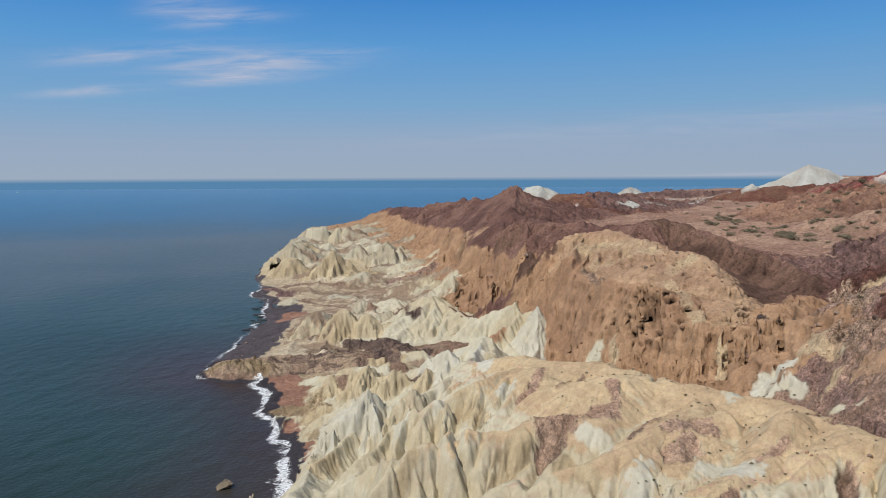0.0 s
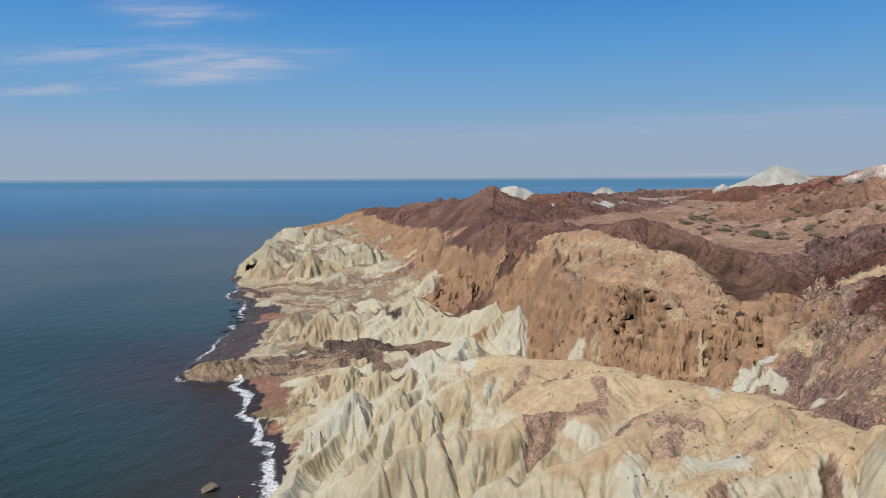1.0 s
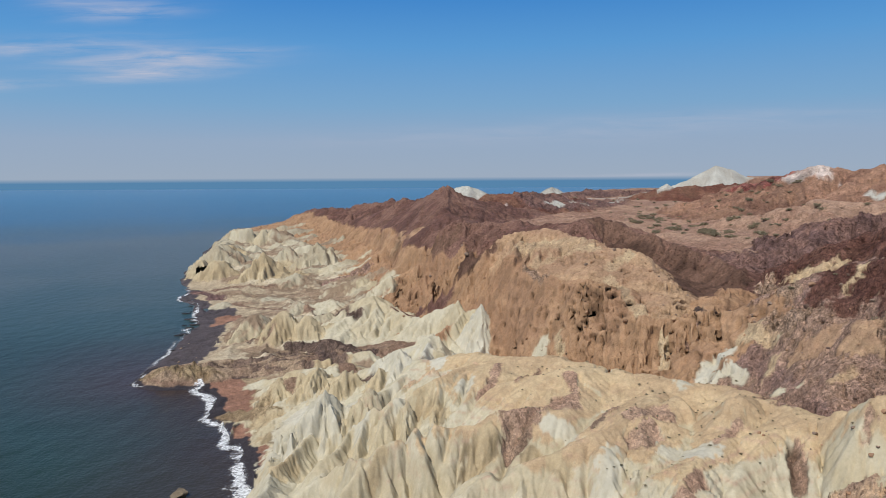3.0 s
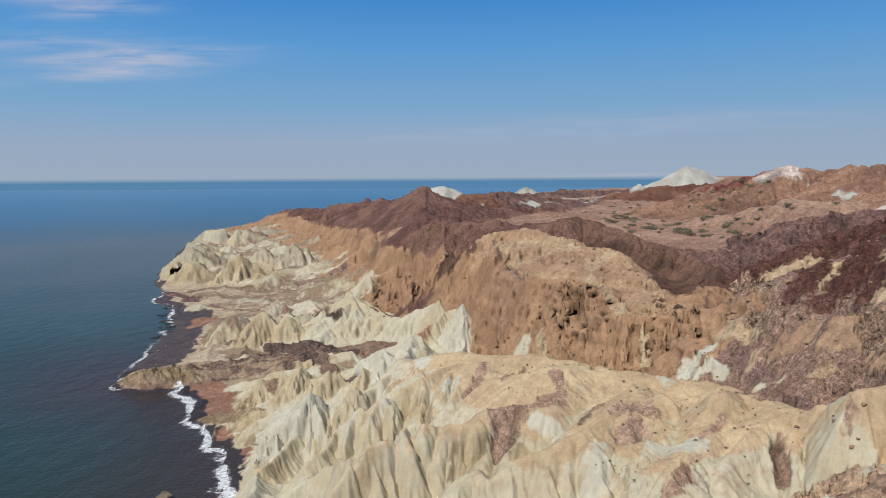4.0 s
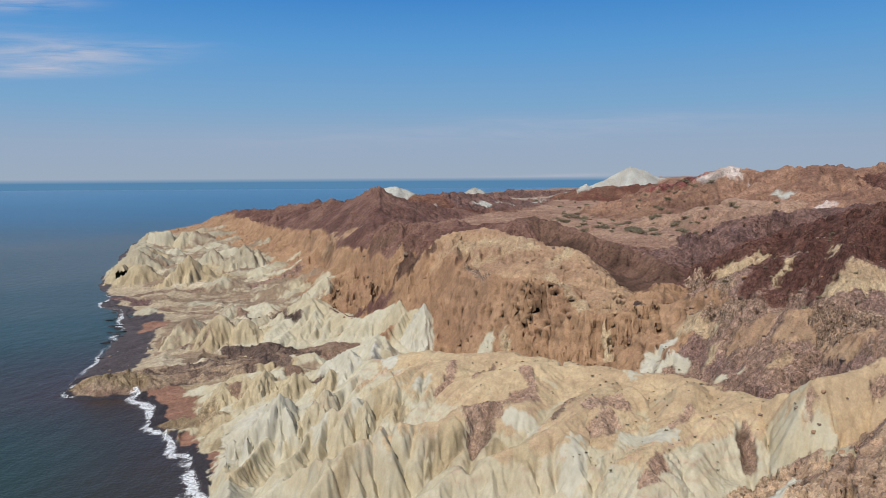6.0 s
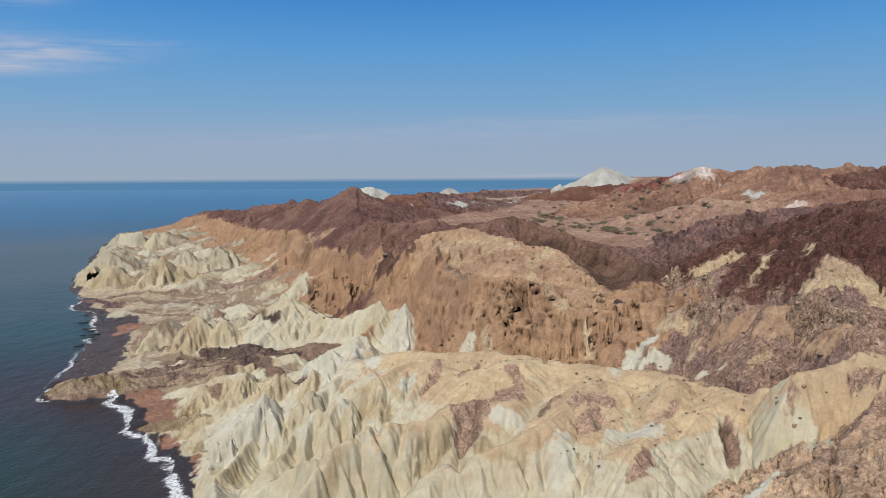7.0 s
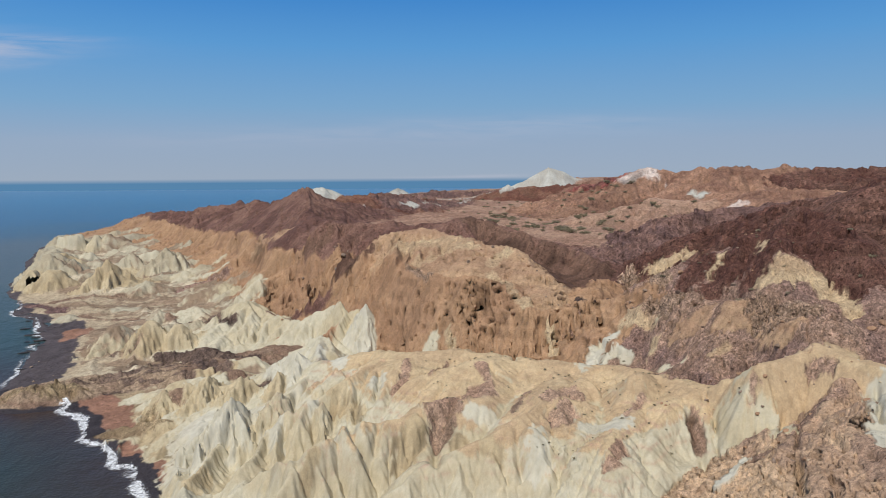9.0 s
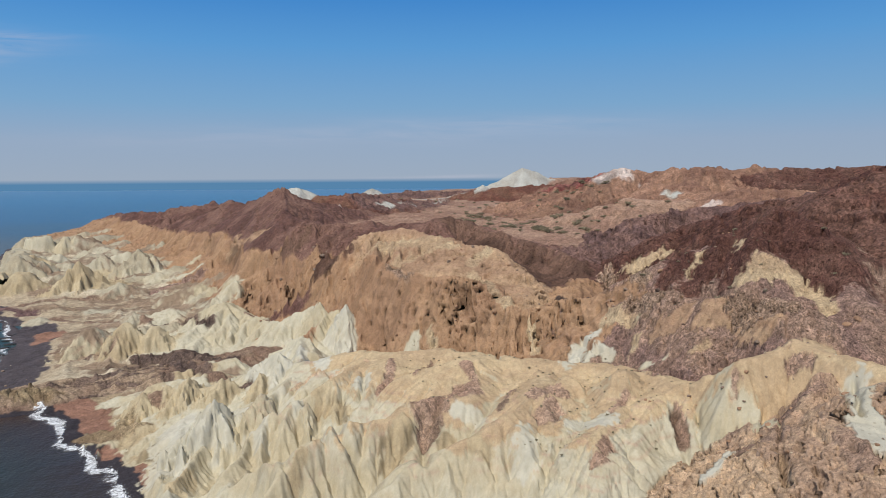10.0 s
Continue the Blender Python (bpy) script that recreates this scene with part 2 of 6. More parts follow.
COAST = [(-200, -2600), (-90, -600), (-45, -100), (-38, 60), (-44, 115), (-51, 149), (-59, 170), (-67, 181), (-73, 198), (-81, 203), (-87, 220), (-101, 236),
         (-113, 232), (-124, 237), (-127, 262), (-130, 276), (-140, 316), (-144, 335), (-151, 356), (-166, 385), (-184, 408), (-192, 430), (-208, 470),
         (-225, 520), (-250, 590), (-286, 703), (-322, 830), (-335, 1000), (-330, 1159), (-364, 1330), (-250, 1450), (200, 1500), (900, 1560), (3200, 1500), (3200, -2600)]

# landform, rock, crest line, slope on its left, slope on its right, half width of its flat top, ribs: depth and spacing
RIDGES = []
UPLAND = ("brown_cliff", "dark_hill", "shrub_plain", "violet_ridge", "red_hill", "tan_hill", "far_hill", "salt_hill", "white_dome", "salt_mound", "salt_cone")


def ridge(landform, rock, line, left, right=None, flat=0.0, rib=0.0, spacing=8.0, toe=0.0, rough=1.0):
    RIDGES.append((landform, rock, line, left, left if right is None else right, flat, rib, spacing, toe, rough))


# brown cliff: the fourth number is how steeply it falls to the sea
ridge("brown_cliff", "brown", [(-330, 1160, 12, 0.5), (-263, 990, 24, 0.5), (-155, 699, 29, 1.2), (-86, 556, 32, 1.5), (-53, 440, 33, 1.8), (-45, 395, 33.5, 2.0), (-24, 345, 40, 2.2), (-5, 313, 41, 1.6), (6, 287, 41.5, 1.5),
                               (14, 267, 41, 1.7), (22, 251, 39.5, 1.9), (31, 236, 38.6, 1.7), (40, 223, 39, 1.5), (46, 211, 35, 1.4), (49.5, 203, 32.6, 1.4), (57, 200.5, 33.2, 1.5), (64, 196.5, 35.8, 1.3), (74, 214, 37, 0.5), (84, 234, 36.5, 0.3)], 0.3, 0.5, 1.0, 4.0, 6.5)
# chalk ridge with a tan crust, nearest the eye
ridge("chalk_ridge", "crust", [(-26, 207, 18.5), (-16, 196, 20.5), (1, 193, 24), (7, 178, 26), (22, 171, 28.3), (30, 160, 29.6), (42, 152, 29), (54, 147, 29.5), (58, 136, 30.5), (62, 125, 31)], 0.75, 0.42, 1.0, 0.9, 7)
ridge("chalk_ridge", "chalk", [(-16, 200, 20), (-18, 222, 18), (-18.5, 241, 17), (-22, 252, 12)], 0.8, 0.7, 0.3, 2.14, 3.2)
ridge("chalk_ridge", "chalk", [(-22, 206, 17.5), (-33, 205, 11.5), (-44, 201, 8.5), (-56, 199, 5), (-66, 197, 3)], 0.6, 0.6, 0.4, 1.78, 3.2)
ridge("chalk_ridge", "chalk", [(-16, 196, 20), (-24, 182, 17.5), (-31, 171, 14), (-39, 162, 11), (-43, 149, 8.5), (-39, 128, 9)], 0.8, 0.75, 0.3, 2.16, 3.2)
ridge("chalk_ridge", "chalk", [(2, 178, 25), (-8, 168, 22), (-19.5, 160, 19), (-27, 153, 13.5), (-33, 143, 10)], 0.85, 0.85, 0.3, 2.16, 3.2)
ridge("chalk_ridge", "chalk", [(18, 150, 27), (13, 143, 25.5), (5, 137, 23.5), (-6, 135, 22.8), (-11, 133, 21.5), (-17, 131, 20.5), (-25, 124, 13), (-34, 118, 7)], 1.4, 0.8, 0.3, 2.16, 3.2)
ridge("chalk_ridge", "chalk", [(40, 140, 28.5), (30, 131, 27.8), (22, 123, 25), (16, 121.5, 23.5), (4, 121, 19.5), (-6, 116, 14), (-16, 108, 8)], 0.8, 0.85, 0.4, 2.16, 3.2)
ridge("chalk_ridge", "chalk", [(58, 130, 30), (52, 118, 27), (44, 112, 24.5), (34, 104, 19.5), (24, 96, 14), (12, 90, 8)], 0.75, 0.85, 0.6, 2.16, 3.2)
ridge("chalk_ridge", "crust", [(30, 160, 29.5), (21, 154.5, 29.4), (17, 141, 26)], 0.6, 0.6, 1.6, 0.6, 6)
ridge("chalk_ridge", "crust", [(40, 153, 28.8), (37, 146, 27.8), (31, 133, 28.3), (37, 129, 27)], 0.6, 0.6, 1.2, 0.6, 6)
ridge("chalk_ridge", "crust", [(56, 140, 30), (51, 132, 31.8), (46, 125, 27.5), (41, 114, 24.8), (35, 106, 23.5), (27, 98, 17)], 0.75, 0.85, 1.2, 0.9, 6)
# reddish rock shoulder beside it
ridge("rock_shoulder", "crust", [(62.5, 124, 31), (66.5, 112.5, 38), (76, 111.5, 40.2), (79, 100, 40.5), (82, 88, 41), (90, 60, 42)], 0.5, 1.6, 0.6, 0.6, 9)
ridge("rock_shoulder", "russet", [(74, 101, 37.5), (64, 94.5, 34), (57, 88, 33), (49, 78, 30), (40, 66, 24), (20, 40, 16)], 0.75, 1.5, 0.6, 0.8, 7)
ridge("rock_shoulder", "russet", [(82, 88, 41), (70, 86, 39), (62, 81, 37), (56, 66, 34), (40, 20, 28), (60, -200, 40)], 0.6, 0.62, 2.0, 0.8, 9)
# scree slope and the dark red hill above it
ridge("scree_hill", "scree", [(64, 196, 35.8, 1.3), (69, 191, 39, 1.2), (75, 184, 44, 1.0), (79.5, 176, 48.6, 0.9), (86, 170.5, 52.4, 0.7), (94, 166, 56, 0.6), (104, 164, 60.5, 0.7), (112, 164, 65.5, 0.78), (109, 141, 58, 0.6), (103, 129, 49.5, 0.6), (98, 116, 44, 0.6)], 0.62, 0.6, 0.6, 2.0, 8)
ridge("scree_hill", "scree", [(112, 164, 65), (102, 159, 60), (92, 146, 55), (87, 140, 49)], 0.6, 0.9, 0.6, 0.8, 10)
ridge("scree_hill", "brown", [(66, 187, 33), (62, 177, 30.6), (57, 168, 25.5)], 0.7, 0.6, 0.8)
ridge("scree_hill", "scree", [(71, 182, 38), (74, 166, 42.5), (77, 153, 45.3), (79, 141, 44.8), (81, 129, 46.3), (80, 121, 43)], 0.05, 1.5, 0.3, 0.9, 6)
ridge("red_shoulder", "darkred", [(128, 238, 55), (141, 214, 64), (150, 186, 69), (172, 190, 74), (192, 202, 79), (240, 210, 82), (330, 220, 88)], 0.5, 0.55, 1.0, 3.0, 14)
ridge("red_shoulder", "darkred", [(150, 186, 69), (140, 160, 60), (124, 138, 52), (112, 118, 47), (104, 96, 42)], 0.45, 0.55, 1.0, 1.6, 9)
ridge("red_shoulder", "darkred", [(192, 202, 79), (180, 150, 68), (150, 110, 57), (140, 40, 50)], 0.45, 0.45, 2.0, 1.6, 12)
ridge("brown_cliff", "tan", [(8, 312, 45.5), (20, 296, 50), (31, 286, 51), (40, 271, 48.2), (51, 251, 47.4), (57, 238, 41.8), (59, 227, 38.5), (57.5, 212, 35.8)], 0.55, 0.4, 1.5, 0.6, 12)
# dark hills on the upland
ridge("dark_hill", "dark", [(20, 326, 52), (-8, 343, 48.5), (-25, 420, 51), (-33, 492, 62.6), (-53, 510, 55), (-70, 580, 53), (-89, 709, 50.6), (-180, 850, 36), (-262, 1000, 28), (-330, 1160, 12)], 0.36, 0.33, 2.0, 4.4, 22)
ridge("dark_hill", "dark", [(10, 330, 49), (26, 304, 52), (40, 293, 54), (50, 300, 54.3), (62, 290, 51), (73, 276, 47.2), (82, 262, 43.5), (88, 250, 41)], 0.38, 0.85, 3.0, 1.0, 16)
ridge("dark_hill", "dark", [(-33, 498, 62), (-5, 520, 55), (30, 560, 48)], 0.3, 0.3, 2.0, 3.3, 18)
# shrub plain and the tan hills behind it
ridge("shrub_plain", "plain", [(95, 292, 43), (112, 342, 45), (121, 442, 42.5), (153, 432, 47), (190, 430, 53), (225, 436, 59)], 0.3, 0.3, 20.0, 0.3, 20)
ridge("shrub_plain", "plain", [(60, 480, 43), (120, 700, 43), (160, 930, 44), (235, 1030, 45), (400, 1150, 46)], 0.15, 0.15, 70.0, 0.5, 40)
ridge("violet_ridge", "violet", [(88, 246, 38), (97, 262, 41.5), (118, 270, 48), (140, 284, 55), (165, 285, 58), (195, 284, 61), (240, 300, 64)], 0.3, 0.5, 1.5, 1.2, 12)
ridge("tan_hill", "tanhill", [(205, 570, 68), (223, 502, 78.2), (240, 497, 75.5), (262, 464, 78), (282, 456, 76), (296, 452, 74)], 0.4, 0.36, 2.0, 4.8, 18)
ridge("red_hill", "darkred", [(294, 453, 75), (325, 446, 77.5), (350, 440, 76.5), (385, 434, 79), (420, 430, 78.5), (520, 420, 82)], 0.4, 0.36, 2.0, 3.0, 14)
ridge("tan_hill", "tanhill", [(240, 380, 63), (233, 351, 66.4), (262, 340, 64)], 0.4, 0.33, 2.0, 2.4, 12)
ridge("tan_hill", "plain", [(150, 450, 46), (190, 480, 56), (214, 500, 66)], 0.3, 0.25, 3.0, 1.2, 14)
ridge("tan_hill", "plain", [(118, 402, 45), (136, 396, 50), (155, 390, 55), (175, 385, 60.5), (190, 380, 59), (204, 368, 58.5), (216, 352, 56)], 0.36, 0.32, 1.5, 1.2, 9)
ridge("tan_hill", "tanhill", [(262, 466, 79), (272, 470, 81.5), (284, 466, 80.5), (292, 460, 77)], 1.0, 1.2, 1.5, 1.2, 5)
ridge("tan_hill", "tanhill", [(296, 452, 79), (308, 450, 81), (318, 448, 78)], 1.0, 1.2, 1.5, 1.2, 5)
# far hills
ridge("red_hill", "red", [(-10, 640, 58), (15, 610, 58), (38, 640, 59), (70, 720, 52), (110, 800, 47)], 0.3, 0.3, 4.0, 3.8, 16)
ridge("red_hill", "red", [(165, 927, 46), (217, 902, 58), (260, 900, 61), (317, 881, 67), (420, 860, 74), (560, 820, 78)], 0.3, 0.28, 3.0, 4.5, 22)
ridge("red_hill", "darkred", [(280, 430, 66), (330, 415, 70), (420, 400, 74), (600, 420, 82)], 0.3, 0.3, 4.0, 3.8, 18)
ridge("far_hill", "violet", [(60, 960, 46), (131, 1008, 52), (160, 1100, 50), (240, 1060, 52), (330, 1120, 54)], 0.2, 0.2, 5.0, 3.0, 22)
ridge("far_hill", "plain", [(95, 1180, 46), (200, 1180, 52), (330, 1260, 54), (440, 1250, 72), (520, 1240, 72), (700, 1200, 84)], 0.2, 0.2, 6.0, 3.0, 30)
ridge("salt_hill", "salt", [(312, 1240, 58), (338, 1236, 70), (358, 1235, 81), (374, 1232, 90.8), (394, 1230, 85), (424, 1228, 74), (455, 1226, 62)], 0.62, 0.62, 1.0, 2.0, 14)
ridge("salt_hill", "pinksalt", [(223, 502, 78.6), (214, 500, 73), (203, 496, 66)], 0.45, 0.45, 2.0, 1.5, 8)
ridge("white_dome", "salt", [(-28, 634, 62.5), (-19, 633, 64.5), (-8, 630, 60), (2, 628, 55)], 0.62, 0.62, 2.0, 0.6, 9)
ridge("salt_mound", "salt", [(90, 1160, 55), (95, 1158, 56.8), (100, 1158, 54)], 0.8, 0.8, 1.5, 0.8, 9)
ridge("salt_cone", "salt", [(213, 902, 61), (218, 902, 64.4), (223, 902, 61)], 0.9, 0.9, 1.0, 0.8, 9)
# low chalk between the cliff and the sea
ridge("chalk_mound", "chalk", [(-72, 320, 9.5), (-60, 311, 16), (-48, 302, 18.6), (-38, 296, 16), (-28, 284, 11.5)], 0.5, 0.42, 0.8, 2.02, 4.3)
ridge("chalk_fan", "chalk", [(3, 270, 25.5), (-2, 266, 22.5), (-12, 260, 16), (-25, 254, 10)], 0.7, 0.7, 0.8, 1.86, 4.3)
ridge("chalk_fan", "chalk", [(-6, 288, 23), (-16, 280, 17), (-27, 277, 11)], 0.7, 0.7, 0.8, 1.55, 4.3)
ridge("chalk_bench", "dustychalk", [(-66, 318, 11), (-76, 314, 11.5), (-92, 312, 11), (-108, 304, 6), (-118, 298, 3)], 0.3, 0.45, 1.5, 1.86, 5.0)
ridge("chalk_bench", "dustychalk", [(-40, 345, 14), (-56, 372, 13), (-70, 408, 11), (-100, 440, 9), (-130, 455, 6)], 0.35, 0.28, 2.0, 2.33, 6.2)
ridge("chalk_bench", "dustychalk", [(-150, 425, 2.5), (-120, 400, 4.5), (-95, 385, 6)], 0.2, 0.2, 3.0, 1.24, 5.6)
# cape with a flat brown top
ridge("cape", "drab", [(-112, 243, 3.3), (-98, 247, 4.2), (-78, 252, 5), (-55, 258, 6.5), (-35, 262, 8)], 0.45, 0.6, 6.0, 0.4, 6)
ridge("cape", "murk", [(-79, 278, 4.5), (-69, 276, 6), (-62, 271, 8.5), (-51, 262, 7.5), (-41, 257, 8)], 0.45, 0.5, 0.8, 0.6, 6)
ridge("cape", "murk", [(-101, 287, 3), (-96, 288, 6), (-90, 284, 3)], 0.7, 0.7, 1.0, 0.6, 6)
for px, py, pz in ((-58, 243, 8.5), (-70, 240, 6.5), (-50, 238, 10), (-64, 224, 8), (-60, 214, 9), (-52, 205, 11)):
    ridge("cape", "chalk", [(px + 10, py + 2, pz + 2), (px, py, pz), (px - 7, py - 3, pz - 4)], 0.8, 0.8, 0.3, 1.2, 4)
ridge("cape", "chalk", [(-76, 231, 3.2), (-68, 230, 5.5), (-56, 224, 9), (-42, 222, 12)], 0.45, 0.5, 1.0, 1.24, 3.7)
ridge("cape", "ochre", [(-76, 202, 3.0), (-66, 200, 5.0), (-58, 197, 6)], 0.9, 0.9, 0.6, 0.5, 5)
# far chalk headland with a sea cave
ridge("chalk_headland", "dustychalk", [(-266, 716, 16.5), (-256, 724, 17.5), (-248, 729, 18.5)], 4.0, 4.0, 4.0, 0.8, 4)
ridge("chalk_headland", "dustychalk", [(-240, 758, 16), (-228, 768, 18), (-216, 776, 19.5), (-202, 784, 16)], 3.0, 3.0, 2.5, 1.2, 4)
ridge("chalk_headland", "dustychalk", [(-208, 497, 11), (-219, 533, 16), (-242, 600, 16.5), (-275, 690, 14), (-313, 812, 12)], 3.0, 0.35, 1.5, 3.2, 6)
ridge("chalk_headland", "dustychalk", [(-316, 820, 12), (-310, 824, 17), (-301, 832, 16.5), (-297, 838, 12)], 3.5, 3.5, 1.5, 1.0, 5)
ridge("chalk_headland", "dustychalk", [(-292, 855, 10), (-280, 868, 13.5), (-268, 878, 17), (-258, 882, 13), (-246, 886, 16), (-230, 894, 12), (-215, 900, 14)], 1.8, 1.8, 0.8, 2.6, 6)
ridge("chalk_headland", "dustychalk", [(-130, 585, 13), (-150, 600, 14.5), (-178, 650, 13), (-215, 720, 12)], 0.4, 0.5, 0.5, 3.2, 6)
ridge("chalk_headland", "dustychalk", [(-110, 545, 12), (-150, 540, 9), (-185, 530, 7)], 0.35, 0.35, 0.5, 2.6, 6)
ridge("chalk_headland", "dustychalk", [(-105, 500, 12), (-135, 492, 8), (-170, 480, 4)], 0.3, 0.3, 1.0, 2.0, 6)
for px, py, pz in ((-190, 560, 14), (-172, 598, 14), (-203, 645, 15), (-158, 645, 17), (-228, 655, 14), (-245, 742, 14), (-150, 562, 12), (-188, 705, 16), (-130, 520, 11), (-165, 512, 8), (-272, 770, 14), (-140, 640, 20), (-160, 700, 22)):
    ridge("chalk_headland", "dustychalk", [(px, py, pz), (px + 7, py - 5, pz - 2), (px + 16, py - 9, pz - 6)], 0.75, 0.75, 0.3, 1.8, 4)

# steep chalk pyramids: landform, rock, top, half width
for landform, rock_kind, px, py, pz, half in (("chalk_headland", "dustychalk", -227, 717, 20.6, 17), ("chalk_headland", "chalk", -144.6, 551, 23, 15), ("chalk_headland", "yellowchalk", -152.6, 474.6, 18, 10),
                                              ("chalk_bench", "chalk", -71.7, 360, 11, 10), ("chalk_bench", "chalk", -98, 299.5, 13.5, 7), ("chalk_bench", "yellowchalk", -84, 289, 15, 6),
                                              ("chalk_headland", "yellowchalk", -219, 588, 16, 9), ("chalk_headland", "chalk", -217, 624, 17, 10)):
    ridge(landform, rock_kind, [(px - half, py + 1, pz - 5.5), (px - 0.45 * half, py - 1, pz - 1.5), (px, py, pz), (px + 0.4 * half, py + 1, pz - 2.5), (px + half, py - 1, pz - 6)], 1.0, 1.1, 0.3, 1.6, 3.2)

# swells and hollows of the slopes: place, rise, half width
SWELLS = []


def swell(px, py, up, wide):
    SWELLS.append((px, py, up, wide))


swell(-101, 302, -6.0, 10)
swell(12, 248, -5.8, 8)
swell(-53, 503, 6.4, 35)
swell(0, 162, 4.3, 12)
swell(-116, 421, -5.9, 20)
swell(29, 115, 4.9, 9)
swell(-23, 333, -4.1, 10)
swell(38, 213, -3.7, 7)
swell(-51, 378, 4.7, 12)
swell(-24, 284, 3.7, 13)
swell(77, 131, -4.1, 5)
swell(-33, 197, -3.4, 15)
swell(83, 116, 4.1, 7)
swell(80, 151, -3.7, 5)
swell(-49, 414, 3.3, 13)
swell(-85, 461, 3.4, 14)
swell(-3, 267, -3.0, 8)
swell(52, 111, -2.8, 4)
swell(17, 147, -2.4, 5)
swell(-37, 169, -2.5, 5)
swell(22, 235, -2.4, 7)
swell(10, 276, 2.0, 8)
swell(-1, 394, 2.6, 12)
swell(-101, 302, -2.4, 10)
swell(-104, 327, 2.4, 10)
swell(49, 120, 2.3, 4)
swell(75, 186, -2.0, 14)
swell(-113, 228, 2.2, 18)
swell(-90, 246, -2.1, 8)
swell(-48, 316, 2.3, 10)
swell(-56, 207, -2.1, 7)
swell(-136, 364, -2.2, 12)
swell(-10, 338, -1.7, 10)
swell(-24, 340, 2.4, 10)
swell(-23, 333, -2.1, 10)
swell(-24, 340, 1.9, 10)
swell(-76, 303, -2.0, 14)
swell(-23, 333, -1.8, 10)
swell(-24, 340, 1.7, 10)
swell(-116, 421, -1.9, 31)
swell(-23, 333, -1.6, 10)
swell(-24, 340, 1.4, 10)

# ribbed badland pyramids: landform, rock, place, top, foot, half width, flat top
PYRAMIDS = []


def pyramid(landform, rock, px, py, top, foot, half, flat=0.0):
    PYRAMIDS.append((landform, rock, px, py, top, foot, half, flat))


pyramid("chalk_headland", "dustychalk", -132.9, 529.5, 24.4, 5.9, 16.1)
pyramid("chalk_headland", "yellowchalk", -155.1, 471.9, 22.1, 7.7, 10.8)
pyramid("chalk_headland", "chalk", -258.0, 714.0, 21.2, 9.0, 6.5, 0.8)
pyramid("chalk_headland", "chalk", -269.0, 716.0, 19.0, 9.0, 4.5, 0.8)
pyramid("chalk_headland", "chalk", -238.0, 716.0, 19.5, 9.0, 7.0, 0.3)
pyramid("chalk_headland", "chalk", -228.0, 718.0, 21.0, 9.0, 6.5, 0.25)
pyramid("chalk_headland", "chalk", -217.0, 722.0, 18.5, 9.0, 7.5, 0.1)
pyramid("chalk_headland", "dustychalk", -161.3, 548.2, 19.7, 7.5, 9.6)
pyramid("chalk_headland", "chalk", -140.3, 518.9, 14.8, 5.4, 9.1)
pyramid("chalk_headland", "dustychalk", -178.9, 505.7, 10.3, 4.4, 7.8)
pyramid("chalk_headland", "yellowchalk", -192.3, 482.4, 14.5, 1.6, 9.6, 0.3)
pyramid("chalk_headland", "dustychalk", -210.9, 527.2, 20.7, 11.5, 8.2, 0.2)
pyramid("chalk_headland", "chalk", -122.7, 531.4, 19.3, 7.4, 7.0)
pyramid("chalk_headland", "dustychalk", -199.6, 540.5, 16.2, 7.6, 7.9)
pyramid("chalk_headland", "dustychalk", -127.9, 455.2, 10.0, 5.2, 7.6)
pyramid("chalk_headland", "chalk", -111.6, 490.5, 11.8, 6.1, 7.3)
pyramid("chalk_headland", "yellowchalk", -209.8, 493.2, 13.7, 0.7, 7.8, 0.4)
pyramid("chalk_bench", "dustychalk", -71.4, 418.5, 16.1, 10.3, 6.9)
pyramid("chalk_bench", "chalk", -48.9, 354.1, 23.3, 19.1, 3.8)
pyramid("chalk_bench", "chalk", -74.0, 404.0, 14.5, 6.0, 12.0, 0.1)
pyramid("chalk_bench", "chalk", -79.5, 356.0, 10.0, 5.1, 9.1, 0.1)
pyramid("chalk_bench", "dustychalk", -98.0, 357.3, 8.4, 3.8, 7.5, 0.1)
pyramid("chalk_bench", "chalk", -101.2, 303.1, 12.2, 3.5, 8.3, 0.15)
pyramid("chalk_bench", "yellowchalk", -85.0, 290.1, 15.9, 3.2, 6.4, 0.25)
pyramid("chalk_bench", "yellowchalk", -74.1, 288.5, 14.7, 4.4, 5.9, 0.25)
pyramid("chalk_bench", "dustychalk", -148.9, 382.7, 3.4, 0.5, 6.7)
pyramid("cape", "yellowchalk", -48.9, 207.2, 15.9, 9.3, 4.8)
pyramid("cape", "yellowchalk", -38.1, 200.7, 17.1, 10.2, 4.6)
pyramid("cape", "yellowchalk", -56.9, 216.5, 11.2, 6.6, 3.9)
pyramid("cape", "yellowchalk", -63.3, 214.8, 9.7, 5.3, 3.6)
pyramid("chalk_ridge", "yellowchalk", -27.7, 196.3, 18.8, 14.1, 2.8)
pyramid("chalk_ridge", "whitechalk", -36.9, 168.8, 20.7, 13.0, 4.6)
pyramid("chalk_ridge", "whitechalk", -18.2, 237.0, 17.5, 8.0, 9.0)
pyramid("chalk_ridge", "whitechalk", -22.7, 203.4, 22.6, 18.9, 3.7)
pyramid("chalk_ridge", "chalk", -15.1, 159.4, 21.0, 14.3, 4.1)
pyramid("chalk_ridge", "chalk", -26.3, 171.0, 20.2, 14.0, 4.2)
pyramid("chalk_ridge", "chalk", -10.7, 133.1, 23.8, 13.8, 5.2)
pyramid("chalk_fan", "chalk", -9.5, 273.0, 25.0, 15.0, 4.0)
pyramid("chalk_fan", "whitechalk", -0.6, 261.1, 25.4, 11.1, 7.2)
# fissures and gullies: half width, depth, their line down the slope
CUTS = []


